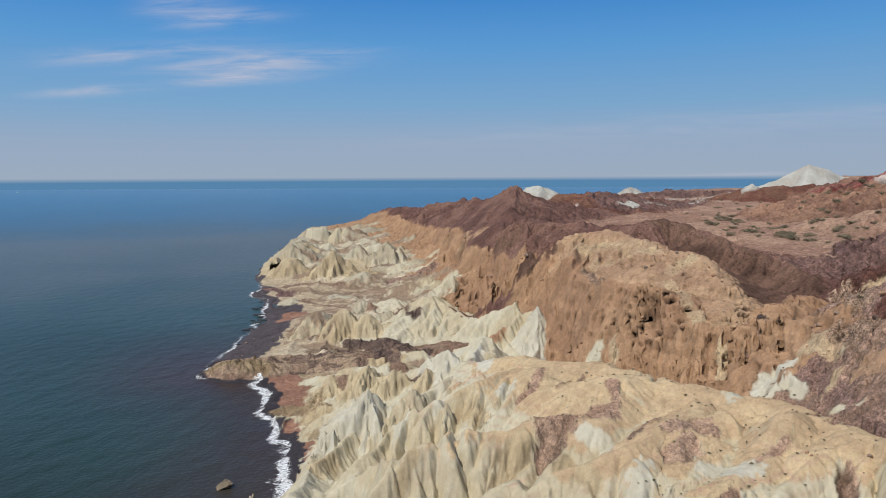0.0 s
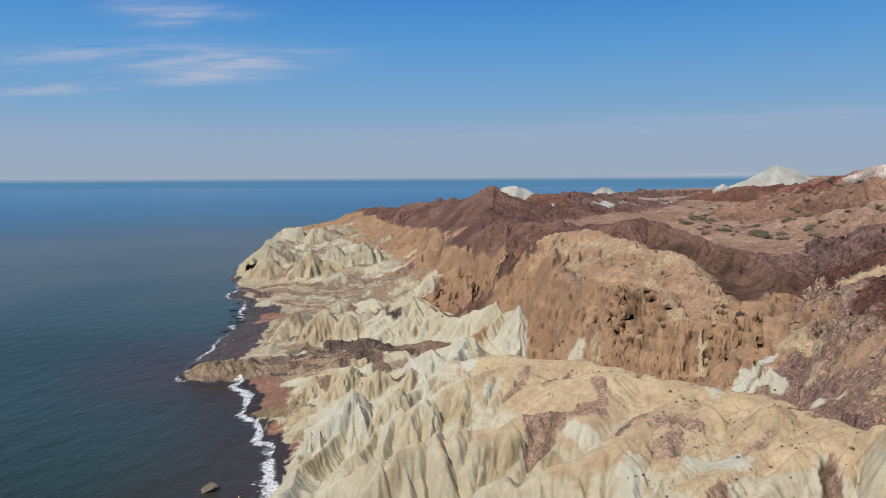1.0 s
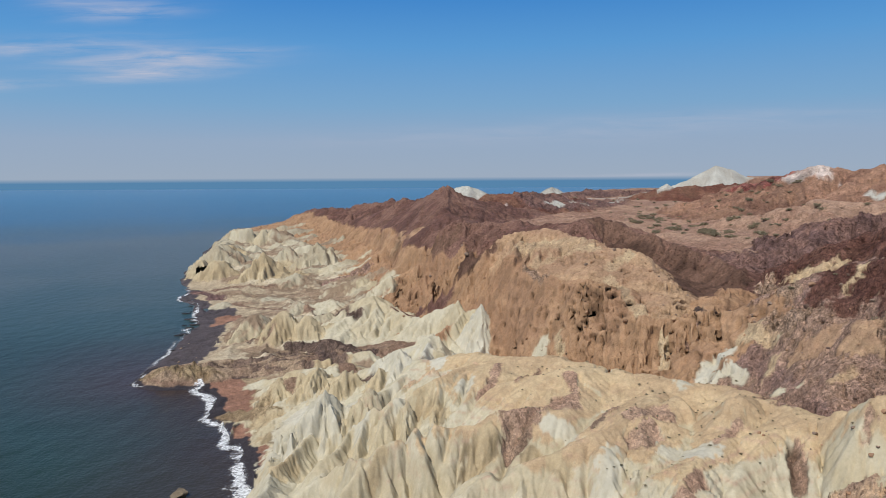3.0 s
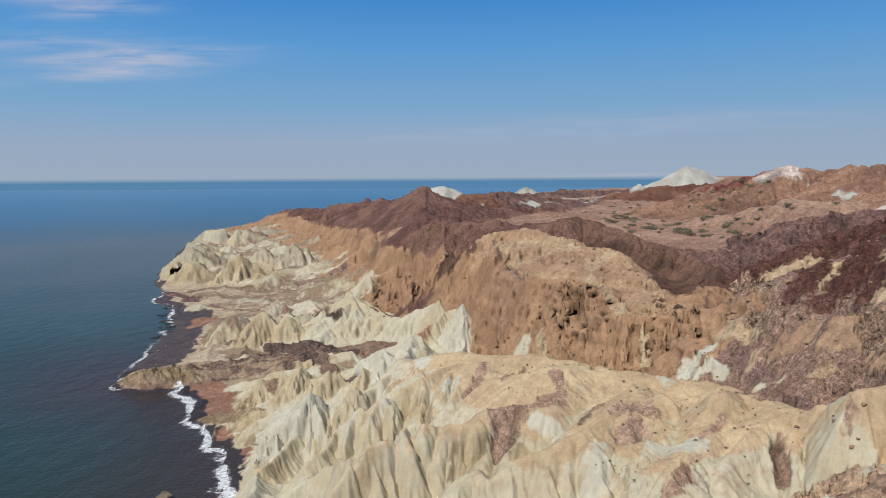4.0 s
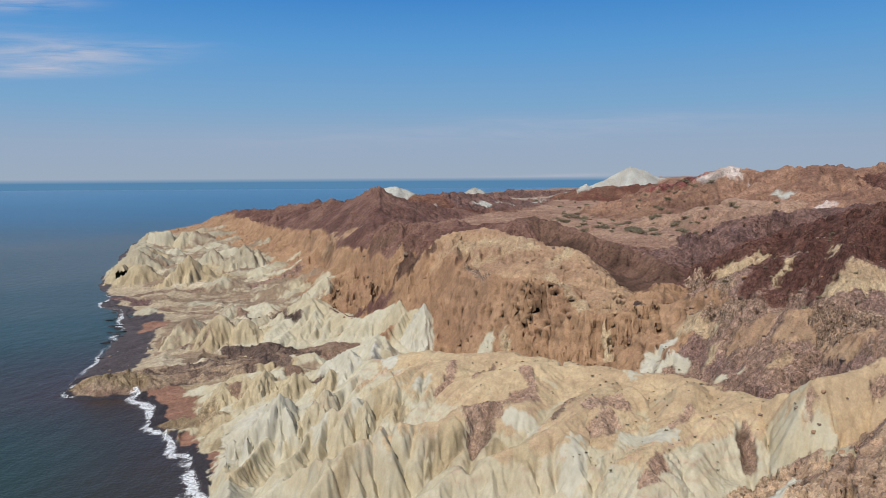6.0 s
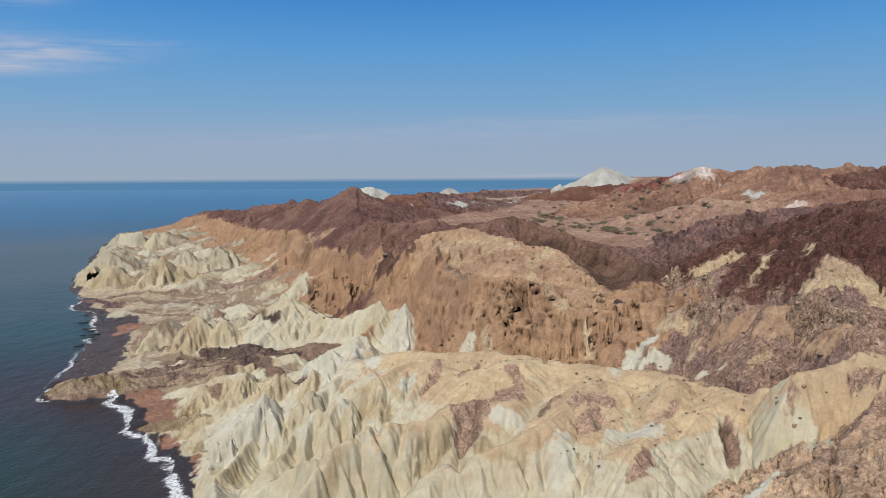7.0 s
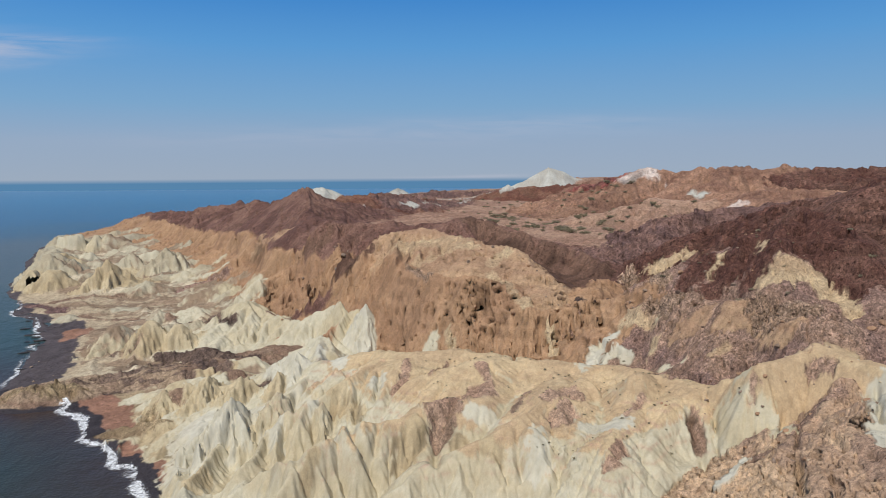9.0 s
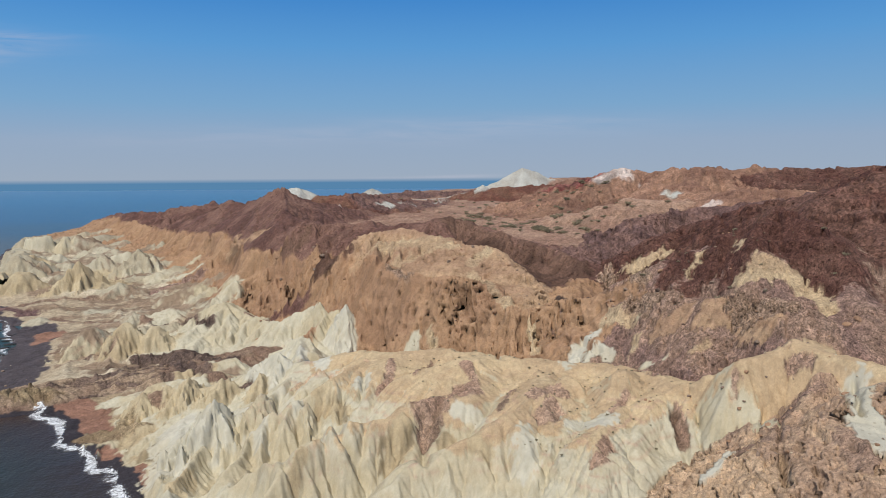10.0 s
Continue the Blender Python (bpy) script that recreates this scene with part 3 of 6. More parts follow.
def cut(width, depth, *line):
    CUTS.append((width, depth, [(a, b, 0.0) for a, b in line]))


cut(0.45, 1.6, (6.7, 266.5), (7.1, 260.3), (7.7, 252.2))
cut(0.4, 1.4, (9.8, 253.4), (12.1, 244.0))
cut(0.35, 1.2, (20.3, 246.4), (17.2, 240.6))
cut(0.5, 1.8, (-10.9, 319.7), (-15.9, 312.1))
cut(0.4, 1.4, (-2.9, 296.2), (-4.6, 289.6))
cut(0.4, 1.4, (-6.8, 291.4), (-7.7, 288.4))
cut(0.5, 1.8, (-23.2, 339.6), (-24.9, 323.3))
cut(0.5, 1.6, (-19.7, 334.5), (-19.1, 304.9))
cut(0.6, 2, (-31.4, 371.6), (-32.2, 339.1))
cut(0.4, 1.3, (-39.5, 376.1), (-41.3, 371.4))
cut(0.5, 1.6, (41.9, 203.4), (30.8, 157.5))
cut(0.5, 1.6, (45.2, 197.8), (43.4, 194.4))
cut(0.5, 1.6, (50.4, 199.1), (46.9, 192.4))
cut(0.6, 2.0, (55.3, 199.6), (52.5, 197.2))
cut(0.5, 1.5, (58.7, 195.3), (54.0, 184.2))
cut(0.5, 1.8, (62.2, 194.0), (58.7, 187.3))
cut(0.4, 1.2, (38.9, 209.9), (28.5, 160.2))
cut(0.9, 1.8, (-38.3, 168.3), (-35.4, 165.7), (-37.5, 163.3))
cut(0.8, 1.3, (-35.5, 169.0), (-33.2, 167.5))
cut(0.9, 1.8, (-32.7, 170.7), (-27.2, 154.5), (-25.3, 133.8))
cut(0.8, 1.5, (-23.7, 157.6), (-21.5, 132.0))
cut(0.9, 1.8, (-22.4, 185.6), (-21.3, 155.7), (-19.3, 128.7))
cut(1.0, 2.0, (-15.2, 161.3), (-12.8, 160.2), (-7.9, 133.1), (-5.0, 128.6))
cut(0.8, 1.5, (-17.6, 156.8), (-11.8, 132.2), (-10.1, 126.7))
cut(0.8, 1.4, (-6.9, 163.6), (-7.5, 155.1))
cut(0.7, 1.3, (-3.3, 136.6), (-5.6, 129.9))
cut(0.35, 1.4, (-1.6, 133.3), (-2.0, 130.8))
cut(0.9, 1.5, (-47.3, 191.8), (-42.9, 162.2))
cut(0.8, 1.4, (-27.2, 158.1), (-28.2, 148.4))
cut(0.9, 1.5, (8.5, 136.9), (5.9, 119.6))
cut(0.9, 1.4, (21.6, 120.6), (21.1, 114.8))
cut(0.8, 1.4, (-44.9, 221.1), (-37.3, 199.1))
cut(0.8, 1.4, (-48.1, 206.9), (-46.0, 205.0))
cut(0.7, 1.2, (-0.8, 170.0), (-2.1, 159.0))
cut(0.35, 1.8, (59.2, 116.3), (56.6, 111.1))
cut(0.7, 1.6, (55.1, 118.9), (54.5, 112.4), (47.7, 99.7))
cut(0.4, 2.4, (53.9, 87.3), (54.6, 86.2), (50.5, 79.3))
cut(0.4, 1.6, (53.6, 97.1), (52.6, 94.1))
cut(0.4, 1.5, (53.3, 77.7), (51.9, 74.8))
cut(0.35, 1.4, (63.3, 98.1), (56.9, 90.7))
cut(0.35, 1.4, (66.5, 106.8), (55.0, 93.5))
cut(0.4, 1.4, (76.8, 98.0), (65.6, 84.2))

# streaks and patches of another rock: rock, half width, their line
STAINS = []


def stain(rock, width, *line):
    STAINS.append((rock, width, [(a, b, 0.0) for a, b in line]))


stain("chalk", 2.8, (-61.9, 412.2), (-87.9, 449.7))
stain("chalk", 3.6, (-82.4, 472.4), (-110.8, 486.5))
stain("chalk", 2.4, (-47.9, 367.7), (-65.4, 372.9))
stain("chalk", 3.8, (-57.2, 379.5), (-66.4, 397.8))

stain("salt", 16, (120, 935), (150, 930), (185, 925))
stain("salt", 9, (215, 935), (240, 930))
stain("salt", 8, (60, 900), (95, 920))
stain("salt", 4, (226, 437), (230, 431))
stain("tan", 5, (-60, 455), (-38, 400))
stain("pinksalt", 5, (10, 560), (14, 572))
stain("dark", 15, (60, 338), (73, 300), (80, 262), (84, 240))
stain("violet", 9, (92, 262), (112, 270), (130, 268))
stain("pinksalt", 9, (204, 497), (221, 501))
stain("red", 8, (188, 502), (204, 520))
stain("russet", 0.4, (-20.7, 184.6), (-13.4, 188.9), (0.7, 175.9))
stain("ochre", 3.0, (-112, 240), (-120, 240), (-98, 241))
stain("murk", 2.2, (-96, 252), (-80, 258), (-60, 262))
stain("murk", 1.3, (-100, 247), (-84, 250), (-64, 254))
stain("murk", 1.6, (-88, 240), (-70, 246), (-56, 250))
stain("crimson", 6, (186, 560), (198, 525), (205, 500))
stain("pinksalt", 6, (205, 496), (214, 498), (224, 494))
stain("violet", 20, (45, 605), (85, 672), (120, 760), (156, 850))
stain("salt", 4.5, (52, 612), (60, 622))
stain("salt", 5, (78, 660), (86, 672))
stain("salt", 5, (100, 700), (106, 712))
stain("salt", 7, (135, 800), (142, 815))
stain("pinksalt", 3.5, (199, 343), (204, 342))
stain("yellowchalk", 5, (-87.6, 291), (-82, 297), (-70, 290))
stain("yellowchalk", 6, (-208, 488), (-206, 502), (-214, 520))
stain("yellowchalk", 9, (-160, 535), (-137, 481))
stain("yellowchalk", 3.5, (-56, 183), (-51, 183), (-49, 173))
stain("yellowchalk", 4, (-57, 240), (-51, 243), (-41, 222))
stain("yellowchalk", 4, (-64, 224), (-58, 214))
stain("tan", 7, (14, 282), (26, 276), (38, 268))
stain("bleached", 4.5, (17, 279), (27, 277), (38, 270))
stain("bleached", 3.5, (22, 265), (32, 263), (40, 258))
stain("mantle", 9, (66, 268), (74, 258), (80, 246), (72, 236))
stain("bleached", 2.2, (34.7, 264.8), (42.1, 257.4))
stain("bleached", 2, (44.5, 241.5), (51.2, 245.6))
stain("bleached", 1.6, (43.5, 236.2), (46.0, 220.2), (47.4, 206.3))
stain("mantle", 6, (49.6, 296.5), (61.2, 283.1), (70.5, 265.5))
stain("greyrock", 1.5, (17.1, 260.2), (23.1, 244.5))
stain("chalk", 2.2, (20.1, 225.8), (11.5, 174.1))
stain("bleached", 1.2, (51.8, 196.3), (50.0, 186.3))
stain("murk", 0.8, (62.1, 201.7), (63.2, 192.4))
stain("bleached", 1.0, (24.9, 223.8), (25.8, 215.4))
stain("dark", 6, (-26.2, 386.3), (-6.6, 342.2), (4.1, 313.4))
stain("mantle", 3, (3.9, 298.4), (-3.5, 302.8), (-9.8, 305.7))
stain("mantle", 2.5, (-14.9, 341.1), (-23.4, 342.2))
stain("bleached", 4, (101.8, 228.6), (108.9, 228.0), (112.2, 226.7))
stain("bleached", 2.6, (86.7, 164.5), (87.9, 158.2))
stain("bleached", 2.5, (94.2, 161.5), (93.9, 153.7))
stain("bleached", 4, (88.4, 143.1), (90.3, 142.1))
stain("darkred", 2.8, (113.9, 218.2), (83.2, 166.8), (79.1, 165.1))
stain("darkred", 4, (94.2, 164.1), (88.1, 159.7), (83.2, 157.4))
stain("darkred", 3, (94.6, 151.7), (89.0, 150.2), (86.1, 149.0))
stain("darkred", 5, (107.9, 151.9), (105.4, 140.8), (107.1, 132.3))
stain("darkred", 4, (95.8, 150.0), (99.4, 144.3), (100.2, 134.0))
stain("bleached", 2.0, (89.8, 143.3), (95.8, 139.5), (97.0, 133.3), (95.0, 126.5))
stain("bleached", 1.2, (96.7, 138.7), (97.9, 131.8))
stain("greyrock", 2.5, (81.0, 140.4), (81.9, 129.5), (86.5, 125.1))
stain("greyrock", 2.5, (95.0, 239.4), (75.2, 173.0))
stain("brown", 5, (65.4, 189.4), (63.6, 171.4), (57.5, 167.7))
stain("brown", 3, (70.2, 183.9), (72.8, 165.7))
stain("bleached", 2.2, (67.0, 173.2), (69.1, 168.0), (69.1, 163.0))
stain("chalk", 1.0, (70.1, 162.9), (71.3, 160.5))
stain("scree", 3.5, (64.0, 159.4), (69.6, 154.9), (75.9, 145.4))
stain("scree", 6, (62.5, 138.3), (70.1, 131.3), (76.2, 120.3))
stain("tan", 2.6, (70.7, 153.1), (73.8, 148.2))
stain("tan", 3, (76.4, 141.8), (78.8, 133.8), (79.2, 124.0))
stain("greyrock", 2.6, (71.5, 169.0), (73.9, 160.6))
stain("greyrock", 3, (81.2, 138.1), (82.3, 129.1))
stain("whitechalk", 2.2, (44.7, 148.0), (57.2, 172.9), (61.1, 172.6))
stain("whitechalk", 1.6, (55.4, 163.3), (59.1, 164.4), (60.4, 160.5))
stain("chalk", 0.7, (62.9, 146.4), (65.0, 140.2))
stain("bleached", 0.7, (68.3, 134.5), (72.2, 134.7))
stain("bleached", 1.2, (64.5, 155.6), (66.5, 157.0))
stain("chalk", 0.6, (63.2, 116.1), (63.8, 113.1))
stain("rubble", 1.2, (21.7, 154.6), (22.6, 147.8), (20.1, 142.7))
stain("rubble", 1.1, (6.3, 171.3), (4.6, 161.1), (1.9, 158.9))
stain("rubble", 0.7, (10.4, 157.8), (15.8, 166.8))
stain("rubble", 2.8, (8.0, 138.7), (11.6, 139.8), (19.7, 144.2))
stain("rubble", 1.8, (10.9, 138.8), (9.1, 133.2))
stain("rubble", 1.1, (24.5, 134.2), (30.2, 142.9))
stain("rubble", 2.2, (31.0, 131.0), (37.6, 135.1))
stain("rubble", 2.0, (31.2, 124.7), (33.4, 127.6))
stain("rubble", 1.1, (36.2, 108.0), (38.1, 110.9))
stain("rubble", 0.9, (33.3, 105.9), (34.7, 106.1))
stain("rubble", 0.8, (43.5, 121.4), (48.6, 125.6))
stain("rubble", 1.3, (62.8, 110.9), (62.6, 107.7), (58.4, 103.0))
stain("scree", 1.2, (73.3, 108.9), (75.3, 107.1))
stain("scree", 1.4, (71.8, 99.8), (64.7, 100.0), (60.6, 97.2))
stain("rubble", 1.2, (55.5, 118.5), (54.2, 112.9))
stain("crust", 1.4, (64.4, 109.1), (69.9, 110.4))
stain("rubble", 1.2, (59.0, 92.3), (55.0, 93.5), (53.6, 97.1))
stain("chalk", 2.4, (59.5, 115.3), (58.5, 107.9))
stain("chalk", 2.0, (63.0, 106.7), (60.8, 98.9))
stain("whitechalk", 2.2, (76.8, 98.0), (64.4, 81.2), (62.4, 77.6))
stain("rubble", 1.6, (60.1, 80.9), (57.3, 73.7))
stain("whitechalk", 1.2, (46.1, 92.8), (52.7, 97.3))
stain("whitechalk", 5, (-48.2, 189.1), (-46.9, 166.6))
stain("whitechalk", 3, (-37.2, 168.8), (-47.8, 194.0))
stain("whitechalk", 1.6, (-21.7, 185.7), (-16.8, 160.1))
stain("whitechalk", 2.6, (-31.8, 207.3), (-17.9, 228.0), (-10.4, 192.8))
stain("whitechalk", 1.6, (-0.5, 166.3), (-2.1, 162.8))
stain("whitechalk", 1.6, (15.9, 136.6), (19.5, 134.1))
stain("whitechalk", 2.6, (36.4, 121.0), (40.3, 119.1))
stain("whitechalk", 2.6, (25.9, 119.2), (23.5, 114.5))
stain("whitechalk", 2, (-35.5, 189.2), (-25.4, 155.0))
stain("yellowchalk", 0.9, (-16.0, 130.6), (-17.9, 127.3))
stain("yellowchalk", 2.2, (-31.5, 194.2), (-26.7, 194.7))
stain("yellowchalk", 2.6, (-44.1, 208.3), (-35.8, 200.4))
stain("yellowchalk", 2.2, (-52.5, 204.1), (-48.8, 206.3))
stain("yellowchalk", 3.5, (-61.9, 192.1), (-57.0, 195.0))
stain("yellowchalk", 1.8, (-43.0, 147.5), (-41.3, 153.1))
stain("yellowchalk", 2.2, (-11.6, 163.4), (-7.3, 155.9))
stain("yellowchalk", 2.4, (3.8, 134.1), (1.5, 130.8))
stain("yellowchalk", 1.6, (12.4, 130.2), (17.3, 118.8))
stain("scree", 4, (-107.8, 448.0), (-95.0, 457.7), (-81.3, 454.9))
stain("chalk", 3.0, (-111.9, 500.8), (-92.3, 517.8))
stain("chalk", 3.0, (-81.4, 398.9), (-70.7, 413.7))
stain("chalk", 2, (-56.3, 373.6), (-50.1, 373.5))
stain("dark", 2.6, (-38.2, 301.2), (-26.4, 308.1), (-15.9, 300.5))
stain("brown", 2.2, (-7.6, 285.5), (-11.1, 271.2), (-15.4, 257.3))
stain("brown", 4, (-41.7, 354.2), (-24.1, 312.0))
stain("murk", 2.6, (-85.2, 268.0), (-66.6, 273.7), (-48.2, 237.9))
stain("murk", 1.8, (-83.2, 247.9), (-60.7, 240.3))
stain("drab", 2.2, (-81.1, 244.4), (-66.4, 239.3), (-41.3, 221.2))
stain("drab", 1.8, (-68.6, 214.0), (-57.7, 213.4))
stain("murk", 1.2, (-37.3, 199.0), (-31.3, 203.9), (-27.0, 203.4))
stain("ochre", 2.6, (-68.6, 200.4), (-65.9, 211.1))
stain("drab", 3, (-116.8, 305.1), (-90.5, 285.5))
stain("murk", 1.0, (-99.2, 293.6), (-90.2, 284.5))
stain("drab", 2.5, (-143.9, 385.9), (-108.0, 361.1), (-86.8, 347.2))
stain("drab", 3.5, (-176.1, 435.3), (-154.0, 443.8), (-128.2, 442.3))
stain("murk", 2, (-86.8, 347.2), (-54.5, 295.7))
stain("violet", 5, (-185.2, 431.3), (-160.9, 405.4))
LANDFORMS = ["shore"] + list(dict.fromkeys(r[0] for r in RIDGES))
ROCKS = ["beach"] + list(dict.fromkeys([r[1] for r in RIDGES] + [r[0] for r in STAINS] + [r[1] for r in PYRAMIDS]))


# rain-cut valleys: grids of how far running water has lowered the ground
EROSION = []
WASHED = 0.22


def erode(west, east, south, north, cell, strength, creep=0.06, rounds=14):
    """Let rain run down the bare ridges, each drop to its lowest neighbour, and cut where much water meets."""
    gx, gy = np.meshgrid(np.arange(west, east, cell), np.arange(south, north, cell))
    rows, cols = gx.shape
    base = relief(gx.ravel(), gy.ravel())[0].reshape(rows, cols)
    z = np.maximum(base, -0.5) + 0.5 * cell * fbm(gx, gy, 6 * cell, 3, 301) + 0.9 * cell * (value_noise(gx / cell / 1.3, gy / cell / 1.3, 302) - 0.5)
    start = z.copy()
    hard = 0.55 + 0.9 * value_noise(gx / (9 * cell), gy / (9 * cell), 303)
    number = np.arange(rows * cols).reshape(rows, cols)
    steps = [(i, j, cell * math.hypot(i, j)) for i in (-1, 0, 1) for j in (-1, 0, 1) if i or j]
    fixed = np.ones((rows, cols), bool)
    fixed[1:-1, 1:-1] = False
    fixed |= base < 0.4
    for turn in range(rounds + 4):
        if turn == rounds:
            # last, fresh rills on the rounded slopes
            strength, creep = 0.5 * strength, 0.01
            z = z + np.where(fixed, 0.0, 0.3 * cell * (value_noise(gx / cell / 1.2, gy / cell / 1.2, 304) - 0.5))
        best, to = np.zeros((rows, cols)), number.copy()
        lowest = np.full((rows, cols), 1e9)
        for i, j, far in steps:
            other = np.roll(z, (-i, -j), (0, 1))
            lowest = np.minimum(lowest, other)
            fall = (z - other) / far
            steeper = fall > best
            best, to = np.where(steeper, fall, best), np.where(steeper, np.roll(number, (-i, -j), (0, 1)), to)
        to = np.where(fixed, number, to)
        order = np.argsort(z, axis=None)
        down = to.ravel().tolist()
        water = [cell * cell] * (rows * cols)
        for k in order[::-1].tolist():
            if down[k] != k:
                water[down[k]] += water[k]
        cut = (strength * hard.ravel() * np.sqrt(np.minimum(np.array(water), 900.0)) / cell).tolist()
        level = z.ravel().tolist()
        for k in order.tolist():
            low = down[k]
            if low != k:
                level[k] = (level[k] + cut[k] * min(level[low], level[k])) / (1 + cut[k])
        z = np.array(level).reshape(rows, cols)
        # soil creep rounds it a little and fills the pits
        mean = sum(np.roll(z, (i, j), (0, 1)) for i, j, far in steps) / 8
        z = np.where(fixed, z, z + creep * (mean - z))
        z = np.where(~fixed & (z < lowest) & (lowest < 1e8), z + 0.3 * (mean - z), z)
    # the ground as a whole keeps its height: only what differs from the mean round about counts
    lowered = np.where(base < 0.4, 0.0, np.maximum(z - start, -7.0))
    wide = int(9 / cell) if cell < 1 else int(16 / cell)
    pad = np.pad(lowered, wide, mode="edge").cumsum(0).cumsum(1)
    pad = np.pad(pad, ((1, 0), (1, 0)))
    span = 2 * wide
    mean = (pad[span:, span:] - pad[:-span, span:] - pad[span:, :-span] + pad[:-span, :-span])[:rows, :cols] / span ** 2
    return west, south, cell, lowered - 0.8 * mean


def eroded(x, y):
    """How much the rain has changed the ground at plan points."""
    total, left = np.zeros_like(x), np.ones_like(x)
    for west, south, cell, grid in EROSION:
        rows, cols = grid.shape
        u, v = (x - west) / cell, (y - south) / cell
        inner = np.minimum(np.minimum(u, cols - 1 - u), np.minimum(v, rows - 1 - v)) * cell
        share = np.clip((inner - cell) / 10, 0, 1) * left
        if not (share > 0).any():
            continue
        u, v = np.clip(u, 0, cols - 1.001), np.clip(v, 0, rows - 1.001)
        i, j = u.astype(np.int64), v.astype(np.int64)
        u, v = u - i, v - j
        low = grid[j, i] * (1 - u) + grid[j, i + 1] * u
        high = grid[j + 1, i] * (1 - u) + grid[j + 1, i + 1] * u
        total += share * (low * (1 - v) + high * v)
        left -= share
    return total


def relief(x, y):
    """Height, landform, rock, gully, distance to the shore and ridge, at plan points."""
    # wander, so that no crest runs dead straight
    more = np.clip((y - 190) / 120, 0, 1)
    wx = x + 1.8 * fbm(x, y, 20, 2, 5) + 0.35 * fbm(x, y, 4.5, 2, 8) + 6.0 * more * fbm(x, y, 36, 3, 15)
    wy = y + 1.8 * fbm(x, y, 20, 2, 6) + 0.35 * fbm(x, y, 4.5, 2, 9) + 6.0 * more * fbm(x, y, 36, 3, 16)
    shore = shore_distance(x, y)
    top = np.where(shore > 0, np.minimum(0.11 * shore, 1.6 + 0.012 * shore), np.maximum(0.12 * shore, -4.0)) + 0.35 * fbm(x, y, 9, 3, 12) * np.clip(shore / 12, 0.25, 1)
    # hummocks of chalk behind the beach
    hummock = creased(x + 0.25 * y, 0.55 * y, 30, 4, 14)
    top = top + np.clip((shore - 16) / 18, 0, 1) * np.clip(hummock - 0.25, 0, 1) ** 1.2 * np.where(y > 235, 9.0, 5.0)
    top = np.minimum(top, 22.0)
    form, rock, owner = np.zeros(x.shape, np.int16), np.zeros(x.shape, np.int16), np.full(x.shape, -1, np.int16)
    crest, gully = np.full(x.shape, 99.0), np.zeros_like(x)
    ragged = fbm(x, y, 9, 4, 40)
    spurs = creased(x + 0.35 * y, 0.45 * y - 0.15 * x, 15, 3, 41) - 0.5
    score = top + 1.0
    for n, (landform, stone, line, left, right, flat, rib, spacing, toe, rough) in enumerate(RIDGES):
        pts = np.array(line)
        reach = (pts[:, 2].max() + 6) / min(left, right) + flat + 5 if n else 5000
        near = (x > pts[:, 0].min() - reach) & (x < pts[:, 0].max() + reach) & (y > pts[:, 1].min() - reach) & (y < pts[:, 1].max() + reach)
        if not near.any():
            continue
        qx, qy = wx[near], wy[near]
        dist, side, height, run, steep = along(qx, qy, line)
        right = steep if len(line[0]) > 3 else right
        slope = right + (left - right) * (0.5 + 0.5 * side)
        fall = np.maximum(dist - flat, 0)
        drop = slope * (np.sqrt(fall * fall + 1.0) - 1.0)
        if n == 0:
            # below the face a gentler apron of fallen rock, west of the great buttress
            far = np.clip((qy - 290) / 40, 0, 1)
            drop = drop - far * 0.68 * np.maximum(drop - 12.0, 0)
        if rib:
            # ribs and gullies that run down from the crest
            bent = run + 0.7 * spacing * fbm(run / spacing, dist / (3.5 * spacing), 1.5, 2, 50 + n)
            if landform == "chalk_ridge":
                # all over this ridge the flutes run the same way, down to the shore
                bent = qx - 0.12 * (qy - 150) + 3.0 * fbm(qx, qy, 17, 2, 55) + 0.6 * fbm(qx, qy / 2, 4, 2, 56)
            turns = bent / (2 * spacing)
            wave = np.abs(2 * (turns % 1.0) - 1)
            fine = np.abs(2 * ((bent / (0.85 * spacing) + 0.4 * fbm(run, dist, 2 * spacing, 2, 52 + n)) % 1.0) - 1)
            wave = wave * (0.5 + 0.9 * value_noise(np.floor(turns + 0.5), np.floor(turns + 0.5) * 0 + n, 51 + n))
            rill = np.abs(2 * ((bent / (0.31 * spacing) + 0.6 * fbm(run, dist, spacing, 2, 53 + n)) % 1.0) - 1)
            grow, quick = np.clip(fall / (1.3 * spacing), 0, 1), np.clip(fall / (0.5 * spacing), 0, 1)
            if n == 0:
                smooth = 1 - 0.97 * np.clip(1.8 * np.exp(-((qx - 32) / 30) ** 2 - ((qy - 232) / 40) ** 2), 0, 1)
                grow, quick = grow * smooth, quick * smooth
            drop = drop + (0.06 if landform == "chalk_ridge" else WASHED) * rib * (grow * (1.0 * wave - 0.35) + quick * (0.75 * fine - 0.25) + 0.3 * quick * (rill - 0.3) + 0.25 * wave - 0.08)
            if stone == "brown":
                # open cracks down the face
                cleft = np.abs(2 * ((bent / 5.3 + 0.2 * fbm(run, dist, 9, 2, 33)) % 1.0) - 1)
                drop = drop + 3.0 * np.clip(1 - cleft * 4.0, 0, 1) * np.clip(drop / 3, 0, 1) * np.clip((19 - drop) / 6, 0, 1) * smooth * np.clip(4 * fbm(run, dist, 40, 2, 34) + 0.9, 0, 1)
        z = height + 0.35 * rib * fbm(qx, qy, 9, 3, 90 + n) - drop
        if landform in ("chalk_mound", "chalk_fan"):
            z = z + 3.0 * (creased(qx, qy, 13, 3, 43) - 0.5) * np.clip(fall / 3 + 0.1, 0, 1)
